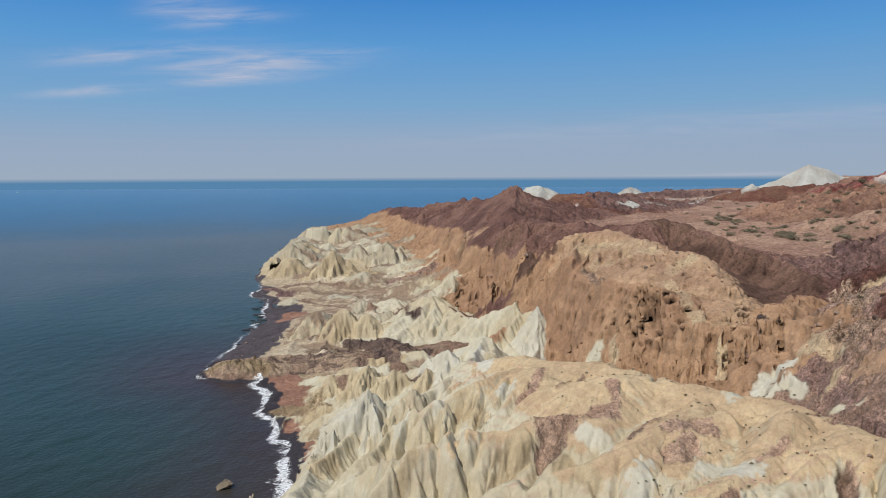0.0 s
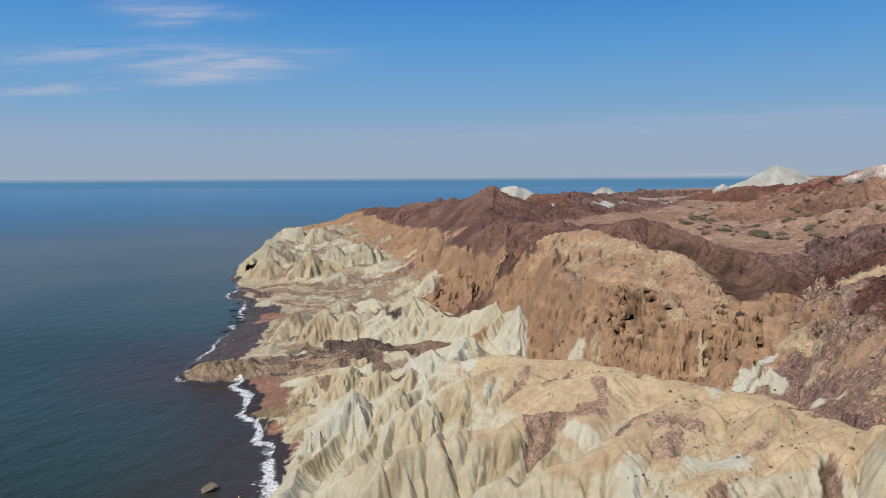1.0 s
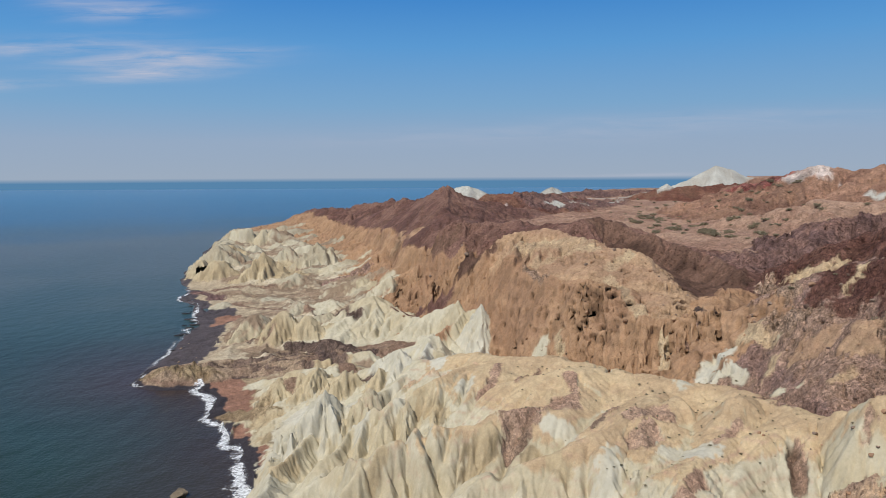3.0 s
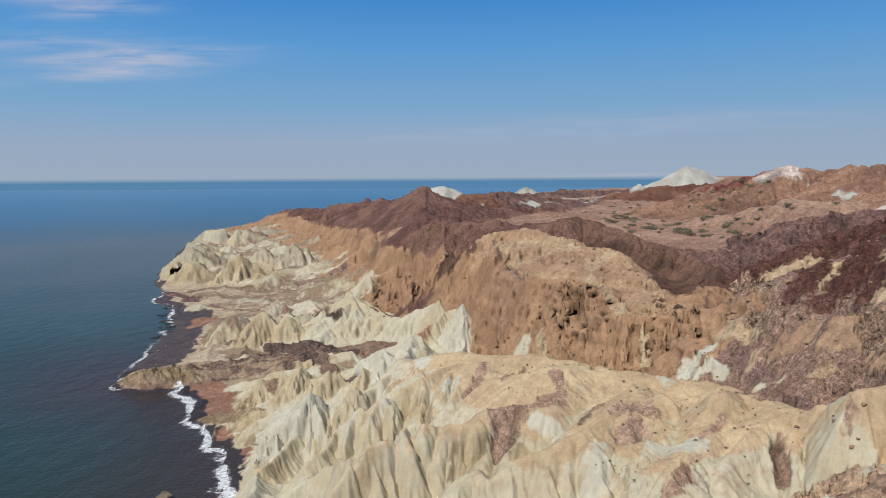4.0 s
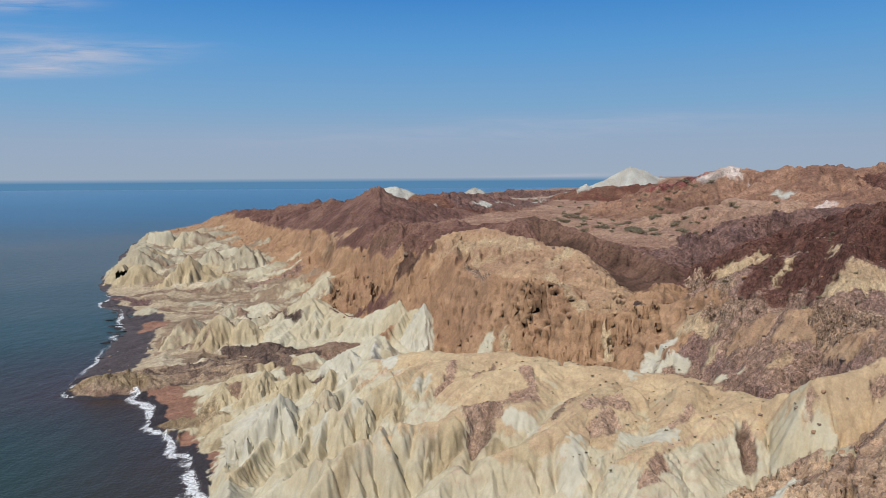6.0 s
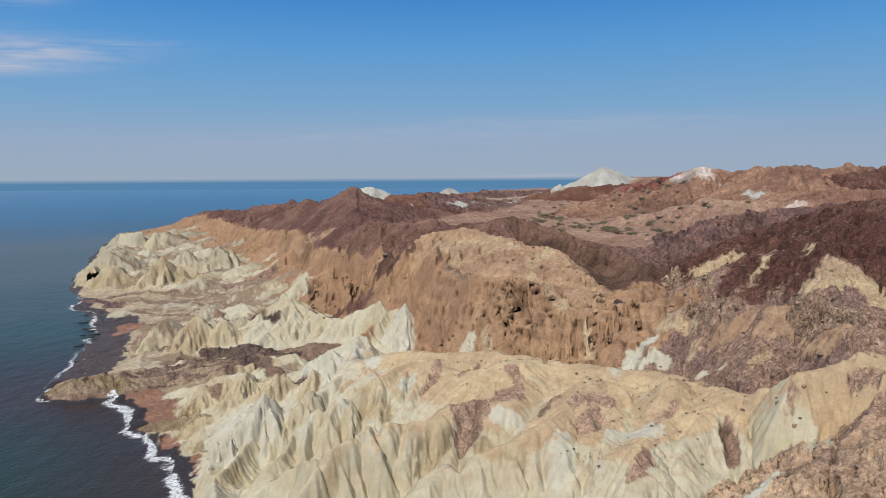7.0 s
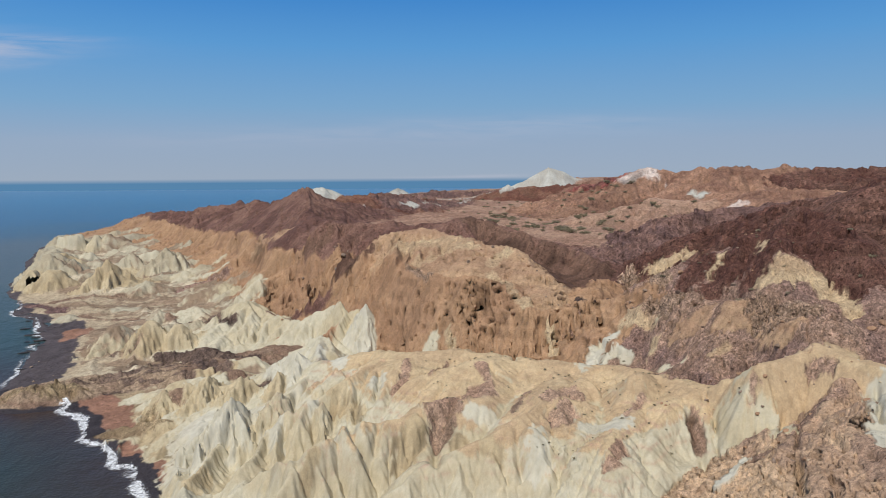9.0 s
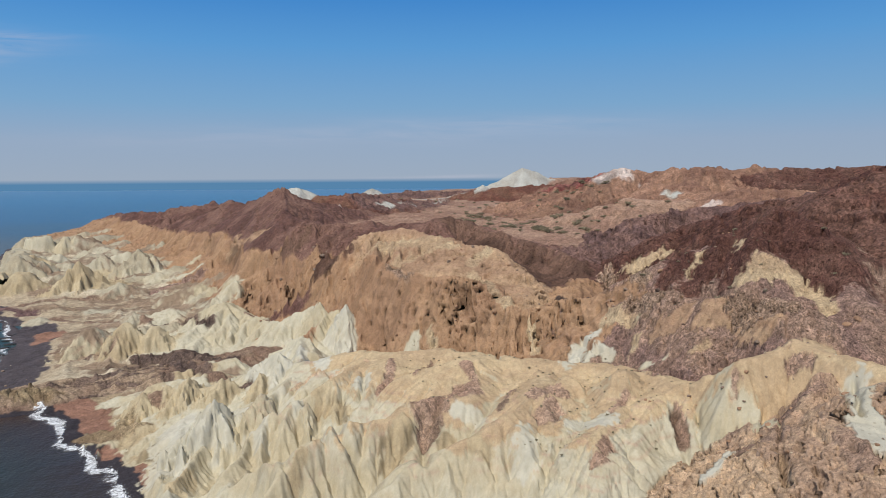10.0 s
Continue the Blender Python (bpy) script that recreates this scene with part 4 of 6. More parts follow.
        if landform in ("chalk_headland", "chalk_bench"):
            z = z + (8.0 * (creased(qx, 0.7 * qy, 24, 4, 42) - 0.5) + 2.5 * (creased(qx, qy, 8, 2, 44) - 0.5)) * np.clip(fall / 4 + 0.25, 0, 1)
        if landform == "chalk_ridge" and stone == "chalk":
            z = z + (5.0 + 4.5 * np.clip((-4 - qx) / 18, 0, 1)) * spurs[near] * np.clip(fall / 3, 0, 1)
        if n == 0:
            # the cliff cuts off all of the upland on its seaward side
            cap = np.where(qx < 86, np.where(side < 0, z, height + 1.0 + 0.75 * dist), 999.0)
        elif landform in UPLAND:
            z = np.minimum(z, cap[near] - 0.3)
        here = top[near]
        win = z > here
        if rib:
            gully[near] = np.where(win, np.clip((np.maximum(wave, 0.9 * fine) - 0.62) / 0.3, 0, 1) * np.clip(drop / 3, 0, 1), gully[near])
        top[near] = np.where(win, z, here)
        form[near] = np.where(win, LANDFORMS.index(landform), form[near])
        crest[near] = np.where(win, dist, crest[near])
        owner[near] = np.where(win, n, owner[near])
        s = z + 1.0 * ragged[near]
        keep = s > score[near]
        score[near] = np.where(keep, s, score[near])
        rock[near] = np.where(keep, ROCKS.index(stone), rock[near])
    bare = top.copy()
    for px, py, up, wide in SWELLS:
        top = top + up * np.exp(-((x - px) ** 2 + (y - py) ** 2) / (wide * wide)) * np.clip(shore / 4, 0, 1)
    top = np.maximum(top, np.minimum(bare, 1.2))
    for k, (stone, width, line) in enumerate(STAINS):
        pts = np.array(line)
        near = (x > pts[:, 0].min() - 4 * width) & (x < pts[:, 0].max() + 4 * width) & (y > pts[:, 1].min() - 4 * width) & (y < pts[:, 1].max() + 4 * width)
        if near.any():
            qx, qy = x[near], y[near]
            dist = along(qx, qy, line)[0]
            torn = 0.9 * fbm(qx, qy, 2.0 * width + 1, 4, 200 + k, 0.6) + 0.5 * fbm(qx, qy, 0.9, 2, 230 + k)
            inside = dist < width * np.clip(1.0 + torn, 0, 2.0)
            rock[near] = np.where(inside, ROCKS.index(stone), rock[near])
    if EROSION:
        # hard rock is cut less than chalk
        soft = 1 - 0.55 * np.clip((x - 56) / 10, 0, 1) * np.clip((260 - y) / 30, 0, 1)
        soft = soft * (1 - 0.85 * np.exp(-((x - 61) / 7) ** 2 - ((y - 177) / 10) ** 2))
        soft = soft * np.where(y < 215, 0.46 + 0.4 * np.clip((-4 - x) / 18, 0, 1), 1.0) * (1 - 0.85 * np.clip(1.5 * np.exp(-((x - 32) / 28) ** 2 - ((y - 232) / 36) ** 2), 0, 1))
        top = top + soft * eroded(x + 0.5 * fbm(x, y, 5, 2, 305), y + 0.5 * fbm(x, y, 5, 2, 306))
    for n, (landform, stone, px, py, peak, foot, half, flat) in enumerate(PYRAMIDS):
        near = (np.abs(x - px) < 3.0 * half) & (np.abs(y - py) < 3.0 * half)
        if near.any():
            qx, qy = x[near] - px, y[near] - py
            qx, qy = qx + 0.16 * half * fbm(x[near], y[near], 0.7 * half, 3, 600 + n), qy + 0.16 * half * fbm(x[near], y[near], 0.7 * half, 3, 640 + n)
            lean = 2.4 * n
            qx, qy = qx * math.cos(lean) + qy * math.sin(lean), 0.68 * (qy * math.cos(lean) - qx * math.sin(lean))
            far, turn = np.hypot(qx, qy), np.arctan2(qy, qx)
            count = 4 + n % 3
            ribs = np.abs(2 * ((turn / (2 * math.pi) * count + 0.37 * n + 0.3 * fbm(far, turn * 2, 0.6 * half, 2, 680 + n)) % 1.0) - 1)
            rills = np.abs(2 * ((turn / (2 * math.pi) * 3 * count + 0.11 * n + 0.6 * fbm(qx, qy, 0.5 * half, 2, 720 + n)) % 1.0) - 1)
            fine = creased(qx * 1.6 + 31 * n, qy * 1.6, 0.3 * half, 3, 741)
            fall = np.maximum(far / half - flat, 0) * (0.66 + 0.42 * ribs + 0.22 * rills) if flat < 0.5 else np.maximum(far / half - flat, 0) * 2.6 + 0.06 * rills
            if landform == "chalk_fan":
                fall = 0.62 * np.maximum(far / half - flat, 0) * (1 + 0.34 * ribs + 0.18 * rills)
            fall = fall + (0.12 if landform == "chalk_fan" else 0.22) * np.clip(4 * fall, 0, 1) * (0.5 - fine)
            z = peak - (peak - foot) * (fall + 0.10 * fall * fall) + 0.08 * (peak - foot) * fbm(qx, qy, 0.35 * half, 4, 760 + n)
            win = z > top[near]
            top[near] = np.where(win, z, top[near])
            form[near] = np.where(win, LANDFORMS.index(landform), form[near])
            rock[near] = np.where(win, ROCKS.index(stone), rock[near])
            gully[near] = np.where(win, np.clip((ribs - 0.7) / 0.3, 0, 1) * np.clip(fall * 2, 0, 1), gully[near])
    for width, depth, line in CUTS:
        pts = np.array(line)
        near = (x > pts[:, 0].min() - 5 * width) & (x < pts[:, 0].max() + 5 * width) & (y > pts[:, 1].min() - 5 * width) & (y < pts[:, 1].max() + 5 * width)
        if near.any():
            qx, qy = x[near], y[near]
            dist, _, _, run, _ = along(qx + 0.5 * fbm(qx, qy, 3.0, 3, 311), qy + 0.5 * fbm(qx, qy, 3.0, 3, 312), line)
            deep = np.exp(-(dist / width) ** 2) * np.clip(0.9 + 1.2 * fbm(qx, qy, 5.0, 2, 313), 0.2, 1.4)
            top[near] -= depth * deep
            gully[near] = np.maximum(gully[near], np.clip(deep, 0, 1) * (0.9 if width < 0.8 else 0.35))
    return top, form, rock, gully, shore, owner


EROSION = [erode(-70, 100, 78, 215, 0.45, 0.09, 0.15), erode(-135, 130, 190, 365, 0.85, 0.09, 0.03), erode(-340, 0, 330, 910, 1.5, 0.15, 0.02), erode(-10, 430, 235, 760, 2.2, 0.06)]


def cells(x, y, size, seed):
    """Irregular blocks: how far from a block's edge (0 at the crack), and a random number for each block."""
    x, y = x / size, y / size
    ix, iy = np.floor(x).astype(np.int64), np.floor(y).astype(np.int64)
    first, second, which = np.full(x.shape, 9.0), np.full(x.shape, 9.0), np.zeros_like(x)
    for dx in (-1, 0, 1):
        for dy in (-1, 0, 1):
            cx, cy = ix + dx, iy + dy
            d = np.hypot(cx + lattice(cx, cy, seed) - x, cy + lattice(cx, cy, seed + 7) - y)
            closer = d < first
            second = np.where(closer, first, np.minimum(second, d))
            which = np.where(closer, lattice(cx, cy, seed + 13), which)
            first = np.where(closer, d, first)
    return second - first, which, first


BLOCKY = {"russet": 2.2, "greyrock": 2.0, "ochre": 0.6, "brown": 0.5, "tan": 0.4, "scree": 0.5, "darkred": 0.5, "violet": 0.7, "tanhill": 0.35, "red": 0.4, "dark": 0.3, "plain": 0.12, "murk": 0.5, "bleached": 0.4, "crust": 0.12}
RUGGED = {"brown": 0.8, "tan": 0.6, "crust": 0.3, "whitechalk": 0.12, "yellowchalk": 0.15, "dark": 0.42, "mantle": 0.4, "plain": 0.35, "tanhill": 0.5, "red": 0.6, "bleached": 0.5, "scree": 0.6, "darkred": 0.6}
SOFT = ("chalk", "dustychalk", "salt", "beach", "drab")


def land(x, y):
    """The finished ground: height, landform, rock, how deep in a gully (0 to 1), distance to the shore, which ridge."""
    z, form, rock, gully, shore, owner = relief(x, y)
    lift = np.clip(z / 3, 0, 1)
    rugged = np.array([0.12 if k in SOFT else RUGGED.get(k, 1.0) for k in ROCKS])[rock]
    z = z + rugged * lift * (0.75 * fbm(x, y, 6, 5, 70, 0.68) + 2.0 * (creased(x, y, 9, 4, 71) - 0.45) + 4.6 * np.clip((y - 200) / 220, 0, 1.6) * (creased(x, y, 30, 5, 74) - 0.45) * np.clip((z - 16) / 10, 0, 1))
    blocky = np.array([BLOCKY.get(k, 0.0) for k in ROCKS])[rock] * lift
    some = blocky > 0
    bx, by, amount = x[some], y[some], blocky[some]
    wx, wy = bx + 0.8 * fbm(bx, by, 3, 2, 72), by + 0.8 * fbm(bx, by, 3, 2, 73)
    coarse = 1 + np.clip((by - 150) / 200, 0, 3)
    patchy = np.clip(0.7 + 2.2 * fbm(bx, by, 24, 3, 78), 0.1, 1.4)
    for size, share, seed in ((3.6, 1.0, 75), (1.6, 0.55, 76)):
        edge, which, _ = cells(wx / coarse, wy * 0.8 / coarse, size, seed)
        crack = np.clip(1 - edge / 0.11, 0, 1)
        z[some] += amount * share * patchy * coarse ** 0.7 * ((which - 0.5) * 1.6 - 1.2 * crack)
        gully[some] = np.maximum(gully[some] * 0.7, crack * np.clip(amount * patchy, 0, 1) * (0.4 + 0.6 * share))
    # hard beds stand out as broken ledges
    for landform, thick, most, seed in (("scree_hill", 4.2, 1.0, 91), ("rock_shoulder", 2.6, 0.8, 92), ("red_shoulder", 5.0, 0.8, 93), ("violet_ridge", 3.5, 0.7, 94), ("brown_cliff", 5.5, 0.6, 95), ("tan_hill", 7.0, 0.8, 96)):
        mine = form == LANDFORMS.index(landform)
        lx, ly, lz = x[mine], y[mine], z[mine]
        level = (lz + 0.07 * lx + 0.05 * ly + 1.3 * fbm(lx, ly, 14, 4, seed)) / thick
        part_of = level % 1.0
        rise = np.clip((part_of - 0.72) / 0.2, 0, 1)
        broken = np.clip(2.5 * fbm(lx, ly, 16, 3, seed + 20) + 0.55, 0, 1) * np.clip(1.4 * fbm(lx, ly, 3.5, 2, seed + 30) + 0.7, 0, 1)
        z[mine] = lz + most * broken * thick * 0.55 * (rise - part_of)
        gully[mine] = np.maximum(gully[mine], broken * np.clip(1 - np.abs(part_of - 0.76) / 0.07, 0, 1))
    return z, form, rock, gully, shore, owner


def value_noise_3d(p, seed):
    """Smooth noise in space, 0 to 1."""
    f = np.floor(p)
    i = f.astype(np.int64)
    u = p - f
    u = u * u * (3 - 2 * u)
    total = 0.0
    for dz in (0, 1):
        layer = [[lattice(i[:, 0] + dx, i[:, 1] + dy, seed + 7919 * (i[:, 2] + dz)) for dx in (0, 1)] for dy in (0, 1)]
        a = layer[0][0] + (layer[0][1] - layer[0][0]) * u[:, 0]
        b = layer[1][0] + (layer[1][1] - layer[1][0]) * u[:, 0]
        total = total + (a + (b - a) * u[:, 1]) * (u[:, 2] if dz else 1 - u[:, 2])
    return total


# how far hard rock stands out of its slope in knobs, and how deep cracks run in it, in metres
KNOBS = {"brown": (0.36, 1.1), "tan": (0.4, 1.0), "russet": (1.0, 1.5), "greyrock": (0.9, 1.4), "scree": (0.25, 0.35), "darkred": (0.25, 0.35), "bleached": (0.3, 0.5), "violet": (0.7, 0.9), "dark": (0.3, 0.35),
         "mantle": (0.25, 0.3), "crust": (0.22, 0.55), "murk": (0.5, 0.5), "ochre": (0.5, 0.7), "tanhill": (0.5, 0.4), "red": (0.6, 0.5), "chalk": (0.12, 0.0), "yellowchalk": (0.15, 0.2), "drab": (0.2, 0.2)}


def weather_pits(p):
    """How deep the points lie in the pits that are weathered into the brown cliff, 0 to 1."""
    x, y, z = p[:, 0], p[:, 1], p[:, 2]
    deep = np.zeros(len(p))
    cliff = (x > 8) & (x < 80) & (y > 145) & (y < 268)
    hx, hy, hz = x[cliff], y[cliff], z[cliff]
    hx, hy = hx + 0.8 * fbm(hx, hz, 2.5, 2, 85), hy + 0.8 * fbm(hy, hz, 2.5, 2, 86)
    lot = 0.8 * np.exp(-((hx - 37) / 9) ** 2 - ((hy - 220) / 10) ** 2) + 0.22 * np.exp(-((hx - 30) / 22) ** 2 - ((hy - 228) / 25) ** 2) + 0.7 * np.exp(-((hx - 58) / 7) ** 2 - ((hy - 197) / 7) ** 2) + 0.4 * np.exp(-((hx - 78) / 8) ** 2 - ((hy - 160) / 9) ** 2)
    dent = np.zeros(hx.shape)
    for size, wide, seed in ((4.2, 0.34, 81), (2.4, 0.36, 82), (1.5, 0.38, 83)):
        _, which, centre = cells(0.48 * hx - 0.88 * hy, 1.5 * (hz + 0.25 * hx), size, seed)
        dent = np.maximum(dent, np.where(which < 0.5 * lot, np.clip((wide - centre) / wide * 4.5, 0, 1), 0) * min(1.0, size / 3))
    deep[cliff] = dent
    return deep


def weathered(points, normals, rock, far):
    """Moves the ground along its normals: knobs, ledges and open cracks. Gives the new points and how deep each lies in a crack."""
    out = np.array([KNOBS.get(k, (0.0, 0.0))[0] for k in ROCKS])[rock]
    deep = np.array([KNOBS.get(k, (0.0, 0.0))[1] for k in ROCKS])[rock]
    crack = np.zeros(len(points))
    some = ((out > 0) & (points[:, 2] > 1.0)).nonzero()[0]
    p, scale = points[some], np.clip(far[some] / 200, 0.7, 3.0)[:, None]
    q = p / scale
    warp = np.stack([value_noise_3d(q / 4.0, 401 + k) for k in range(3)], -1) - 0.5
    q = q + 2.4 * warp
    lumps = np.abs(2 * value_noise_3d(q * (0.30, 0.30, 0.42), 411) - 1) + 0.5 * np.abs(2 * value_noise_3d(q * (0.7, 0.7, 1.0), 412) - 1) + 0.3 * (2 * value_noise_3d(q * 1.7, 413) - 1)
    seams = np.clip(1 - np.abs(2 * value_noise_3d(q * (0.27, 0.27, 0.20), 421) - 1) / 0.07, 0, 1)
    seams = np.maximum(seams, 0.8 * np.clip(1 - np.abs(2 * value_noise_3d(q * (0.6, 0.6, 0.75), 422) - 1) / 0.09, 0, 1))
    seams = np.maximum(seams, 0.7 * np.clip(1 - np.abs(2 * value_noise_3d(q * (1.1, 1.1, 1.5), 424) - 1) / 0.12, 0, 1))
    lots = np.clip(3.0 * (value_noise_3d(p / 17.0, 423) - 0.4), 0, 1) * np.clip(4.0 * (value_noise_3d(p / 5.0, 425) - 0.34), 0, 1)
    seams = seams * lots
    upright = np.clip(2.2 * (0.92 - normals[some, 2]), 0, 1) * np.isin(rock[some], [ROCKS.index(k) for k in ("brown", "tan", "russet", "violet", "yellowchalk")])
    columns = np.clip(1 - np.abs(2 * value_noise_3d(q * (0.42, 0.42, 0.07) + 7.7, 426) - 1) / 0.2, 0, 1) + 0.6 * np.clip(1 - np.abs(2 * value_noise_3d(q * (1.0, 1.0, 0.16), 427) - 1) / 0.25, 0, 1)
    columns = columns * upright * np.clip(3.5 * (value_noise_3d(p * (0.045, 0.045, 0.03), 428) - 0.36), 0, 1)
    columns = columns * (1 - 0.85 * np.exp(-((p[:, 0] - 24) / 14) ** 2 - ((p[:, 1] - 240) / 18) ** 2))
    seams = np.clip(np.maximum(seams, columns), 0, 1.3)
    move = (out[some] * (0.6 - lumps) * (0.4 + 0.9 * lots) - deep[some] * seams) * scale[:, 0] ** 0.7
    points = points.copy()
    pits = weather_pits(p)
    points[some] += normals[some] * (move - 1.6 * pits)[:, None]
    # cracks, and pits most of all, take the painted shade later
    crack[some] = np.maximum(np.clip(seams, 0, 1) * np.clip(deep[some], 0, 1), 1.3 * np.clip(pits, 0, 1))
    holes = np.zeros(len(points), bool)
    holes[some] = pits > 0.62
    return points, crack, holes


def hollows(x, y, z):
    """Where the rock is open: the sea cave of the far headland."""
    across = 0.92 * x + 0.39 * y - 0.3 + 1.2 * fbm(x, y, 4, 2, 84)
    return (np.abs(across) < 5.2) & (z > 2.0) & (z < 11.0) & (np.hypot(x + 210, y - 493) < 15) & (0.92 * y - 0.39 * x < 536)


# rock colours: the rock itself and a second shade that it is mottled with
SHADES = {
    "dustychalk": ((0.455, 0.415, 0.31), (0.395, 0.345, 0.245)),
    "rubble": ((0.335, 0.222, 0.16), (0.41, 0.285, 0.205)),
    "beach": ((0.1, 0.08, 0.075), (0.2, 0.13, 0.1)), "crust": ((0.54, 0.418, 0.259), (0.47, 0.348, 0.216)), "chalk": ((0.532, 0.494, 0.373), (0.489, 0.427, 0.294)),
    "scree": ((0.29, 0.189, 0.155), (0.378, 0.256, 0.189)), "russet": ((0.607, 0.435, 0.287), (0.476, 0.328, 0.226)), "darkred": ((0.134, 0.065, 0.051), (0.184, 0.102, 0.078)),
    "brown": ((0.435, 0.275, 0.164), (0.361, 0.221, 0.135)), "tan": ((0.487, 0.332, 0.206), (0.395, 0.256, 0.164)), "dark": ((0.154, 0.084, 0.069), (0.224, 0.13, 0.101)), "mantle": ((0.13, 0.077, 0.057), (0.185, 0.112, 0.082)), "crimson": ((0.33, 0.1, 0.09), (0.3, 0.13, 0.11)), "yellowchalk": ((0.504, 0.423, 0.279), (0.45, 0.36, 0.225)), "whitechalk": ((0.546, 0.523, 0.432), (0.519, 0.487, 0.382)),
    "plain": ((0.395, 0.262, 0.188), (0.315, 0.195, 0.142)), "violet": ((0.165, 0.102, 0.092), (0.235, 0.143, 0.120)), "tanhill": ((0.37, 0.222, 0.152), (0.25, 0.142, 0.102)),
    "red": ((0.171, 0.077, 0.056), (0.234, 0.126, 0.086)), "salt": ((0.49, 0.495, 0.45), (0.40, 0.385, 0.34)), "pinksalt": ((0.634, 0.546, 0.493), (0.458, 0.343, 0.29)),
    "bleached": ((0.528, 0.409, 0.26), (0.431, 0.312, 0.198)), "greyrock": ((0.423, 0.302, 0.221), (0.342, 0.239, 0.171)),
    "drab": ((0.23, 0.153, 0.111), (0.348, 0.259, 0.178)), "murk": ((0.109, 0.078, 0.067), (0.18, 0.128, 0.1)), "ochre": ((0.36, 0.284, 0.176), (0.243, 0.176, 0.108)),
}
STONY = {"dustychalk": 0.12, "rubble": 0.45, "chalk": 0.06, "whitechalk": 0.03, "yellowchalk": 0.1, "pinksalt": 0.25, "plain": 0.3, "tanhill": 0.35, "salt": 0.2, "beach": 0.25, "crust": 0.13, "bleached": 0.3, "drab": 0.45, "ochre": 0.5, "scree": 0.6, "greyrock": 0.7, "darkred": 0.6, "brown": 0.16, "tan": 0.22, "dark": 0.35, "mantle": 0.3, "violet": 0.5, "red": 0.4, "russet": 0.32}
FORM_NOTES = {
    "shore": ("dark wet sand and rock shelf along the waterline", "shore", CHALK), "chalk_ridge": ("fluted cream chalk ridge with a tan crust on its crest", "ridge", CHALK),
    "rock_shoulder": ("reddish brown cracked rock shoulder above the chalk", "rock", STONE), "red_shoulder": ("dark red bare shoulder behind the scree hill", "hill", EARTH), "scree_hill": ("dark red-brown scree hill with pale yellow bands", "hill", SCREE),
    "brown_cliff": ("steep brown cliff with deep cracks and hollows", "cliff", STONE), "dark_hill": ("dark brown bare hill on the upland", "hill", EARTH),
    "shrub_plain": ("pinkish brown plain dotted with green shrubs", "plain", EARTH), "violet_ridge": ("dark violet-brown low rocky ridge", "ridge", EARTH),
    "tan_hill": ("smooth pinkish tan hills with a jagged crest", "hill", EARTH), "red_hill": ("dark red far hills", "hill", EARTH),
    "far_hill": ("far purple-brown hills near the horizon", "hill", EARTH), "salt_hill": ("far pale grey-white salt hill", "hill", CHALK),
    "white_dome": ("smooth white salt dome behind the dark hill", "hill", CHALK), "salt_mound": ("small white salt mound far off", "hill", CHALK), "salt_cone": ("small pointed white salt cone beside the salt hill", "hill", CHALK),
    "chalk_mound": ("rounded cream chalk mound below the cliff", "mound", CHALK), "chalk_fan": ("white chalk apron at the cliff's foot", "slope", CHALK),
    "chalk_bench": ("low ribbed chalk benches near the sea", "bench", CHALK), "cape": ("low flat brown cape with yellowish rims", "cape", CHALK),
    "chalk_headland": ("pale far chalk headland with a dark sea cave", "headland", CHALK),
}


PART_NAMES = {"dustychalk": "chalk_spur", "yellowchalk": "yellow_spur", "chalk": "chalk_spur", "crust": "crusted_crest", "scree": "scree_slope", "russet": "rock_spur", "darkred": "dark_slope", "brown": "cliff_face", "tan": "tan_shoulder", "dark": "dark_ridge",
              "plain": "plain_floor", "tanhill": "tan_ridge", "red": "red_ridge", "violet": "violet_slope", "drab": "flat_top", "murk": "dark_bank", "ochre": "yellow_rim", "salt": "salt_slope", "pinksalt": "pink_slope"}
PART_ROCK = {"dustychalk": CHALK, "yellowchalk": CHALK, "tan": SCREE, "crust": CHALK, "chalk": CHALK, "salt": CHALK, "pinksalt": CHALK}


def mesh_of(name, points, faces, material, colours=None, layer="strata", smooth=True):
    """A mesh from arrays: points (n, 3), four-sided faces (m, 4)."""
    me = bpy.data.meshes.new(name)
    me.vertices.add(len(points))
    me.vertices.foreach_set("co", np.asarray(points, np.float32).ravel())
    me.loops.add(faces.size)
    me.loops.foreach_set("vertex_index", faces.astype(np.int32).ravel())
    me.polygons.add(len(faces))
    me.polygons.foreach_set("loop_start", np.arange(0, faces.size, 4, dtype=np.int32))
    me.polygons.foreach_set("loop_total", np.full(len(faces), 4, np.int32))
    if smooth:
        me.polygons.foreach_set("use_smooth", np.ones(len(faces), bool))
    if colours is not None:
        att = me.color_attributes.new(layer, "FLOAT_COLOR", "POINT")
        att.data.foreach_set("color", (colours if colours.shape[1] == 4 else np.hstack([colours, np.ones((len(colours), 1))])).astype(np.float32).ravel())
    me.materials.append(material)
    me.update(calc_edges=True)
    return new(name, me)


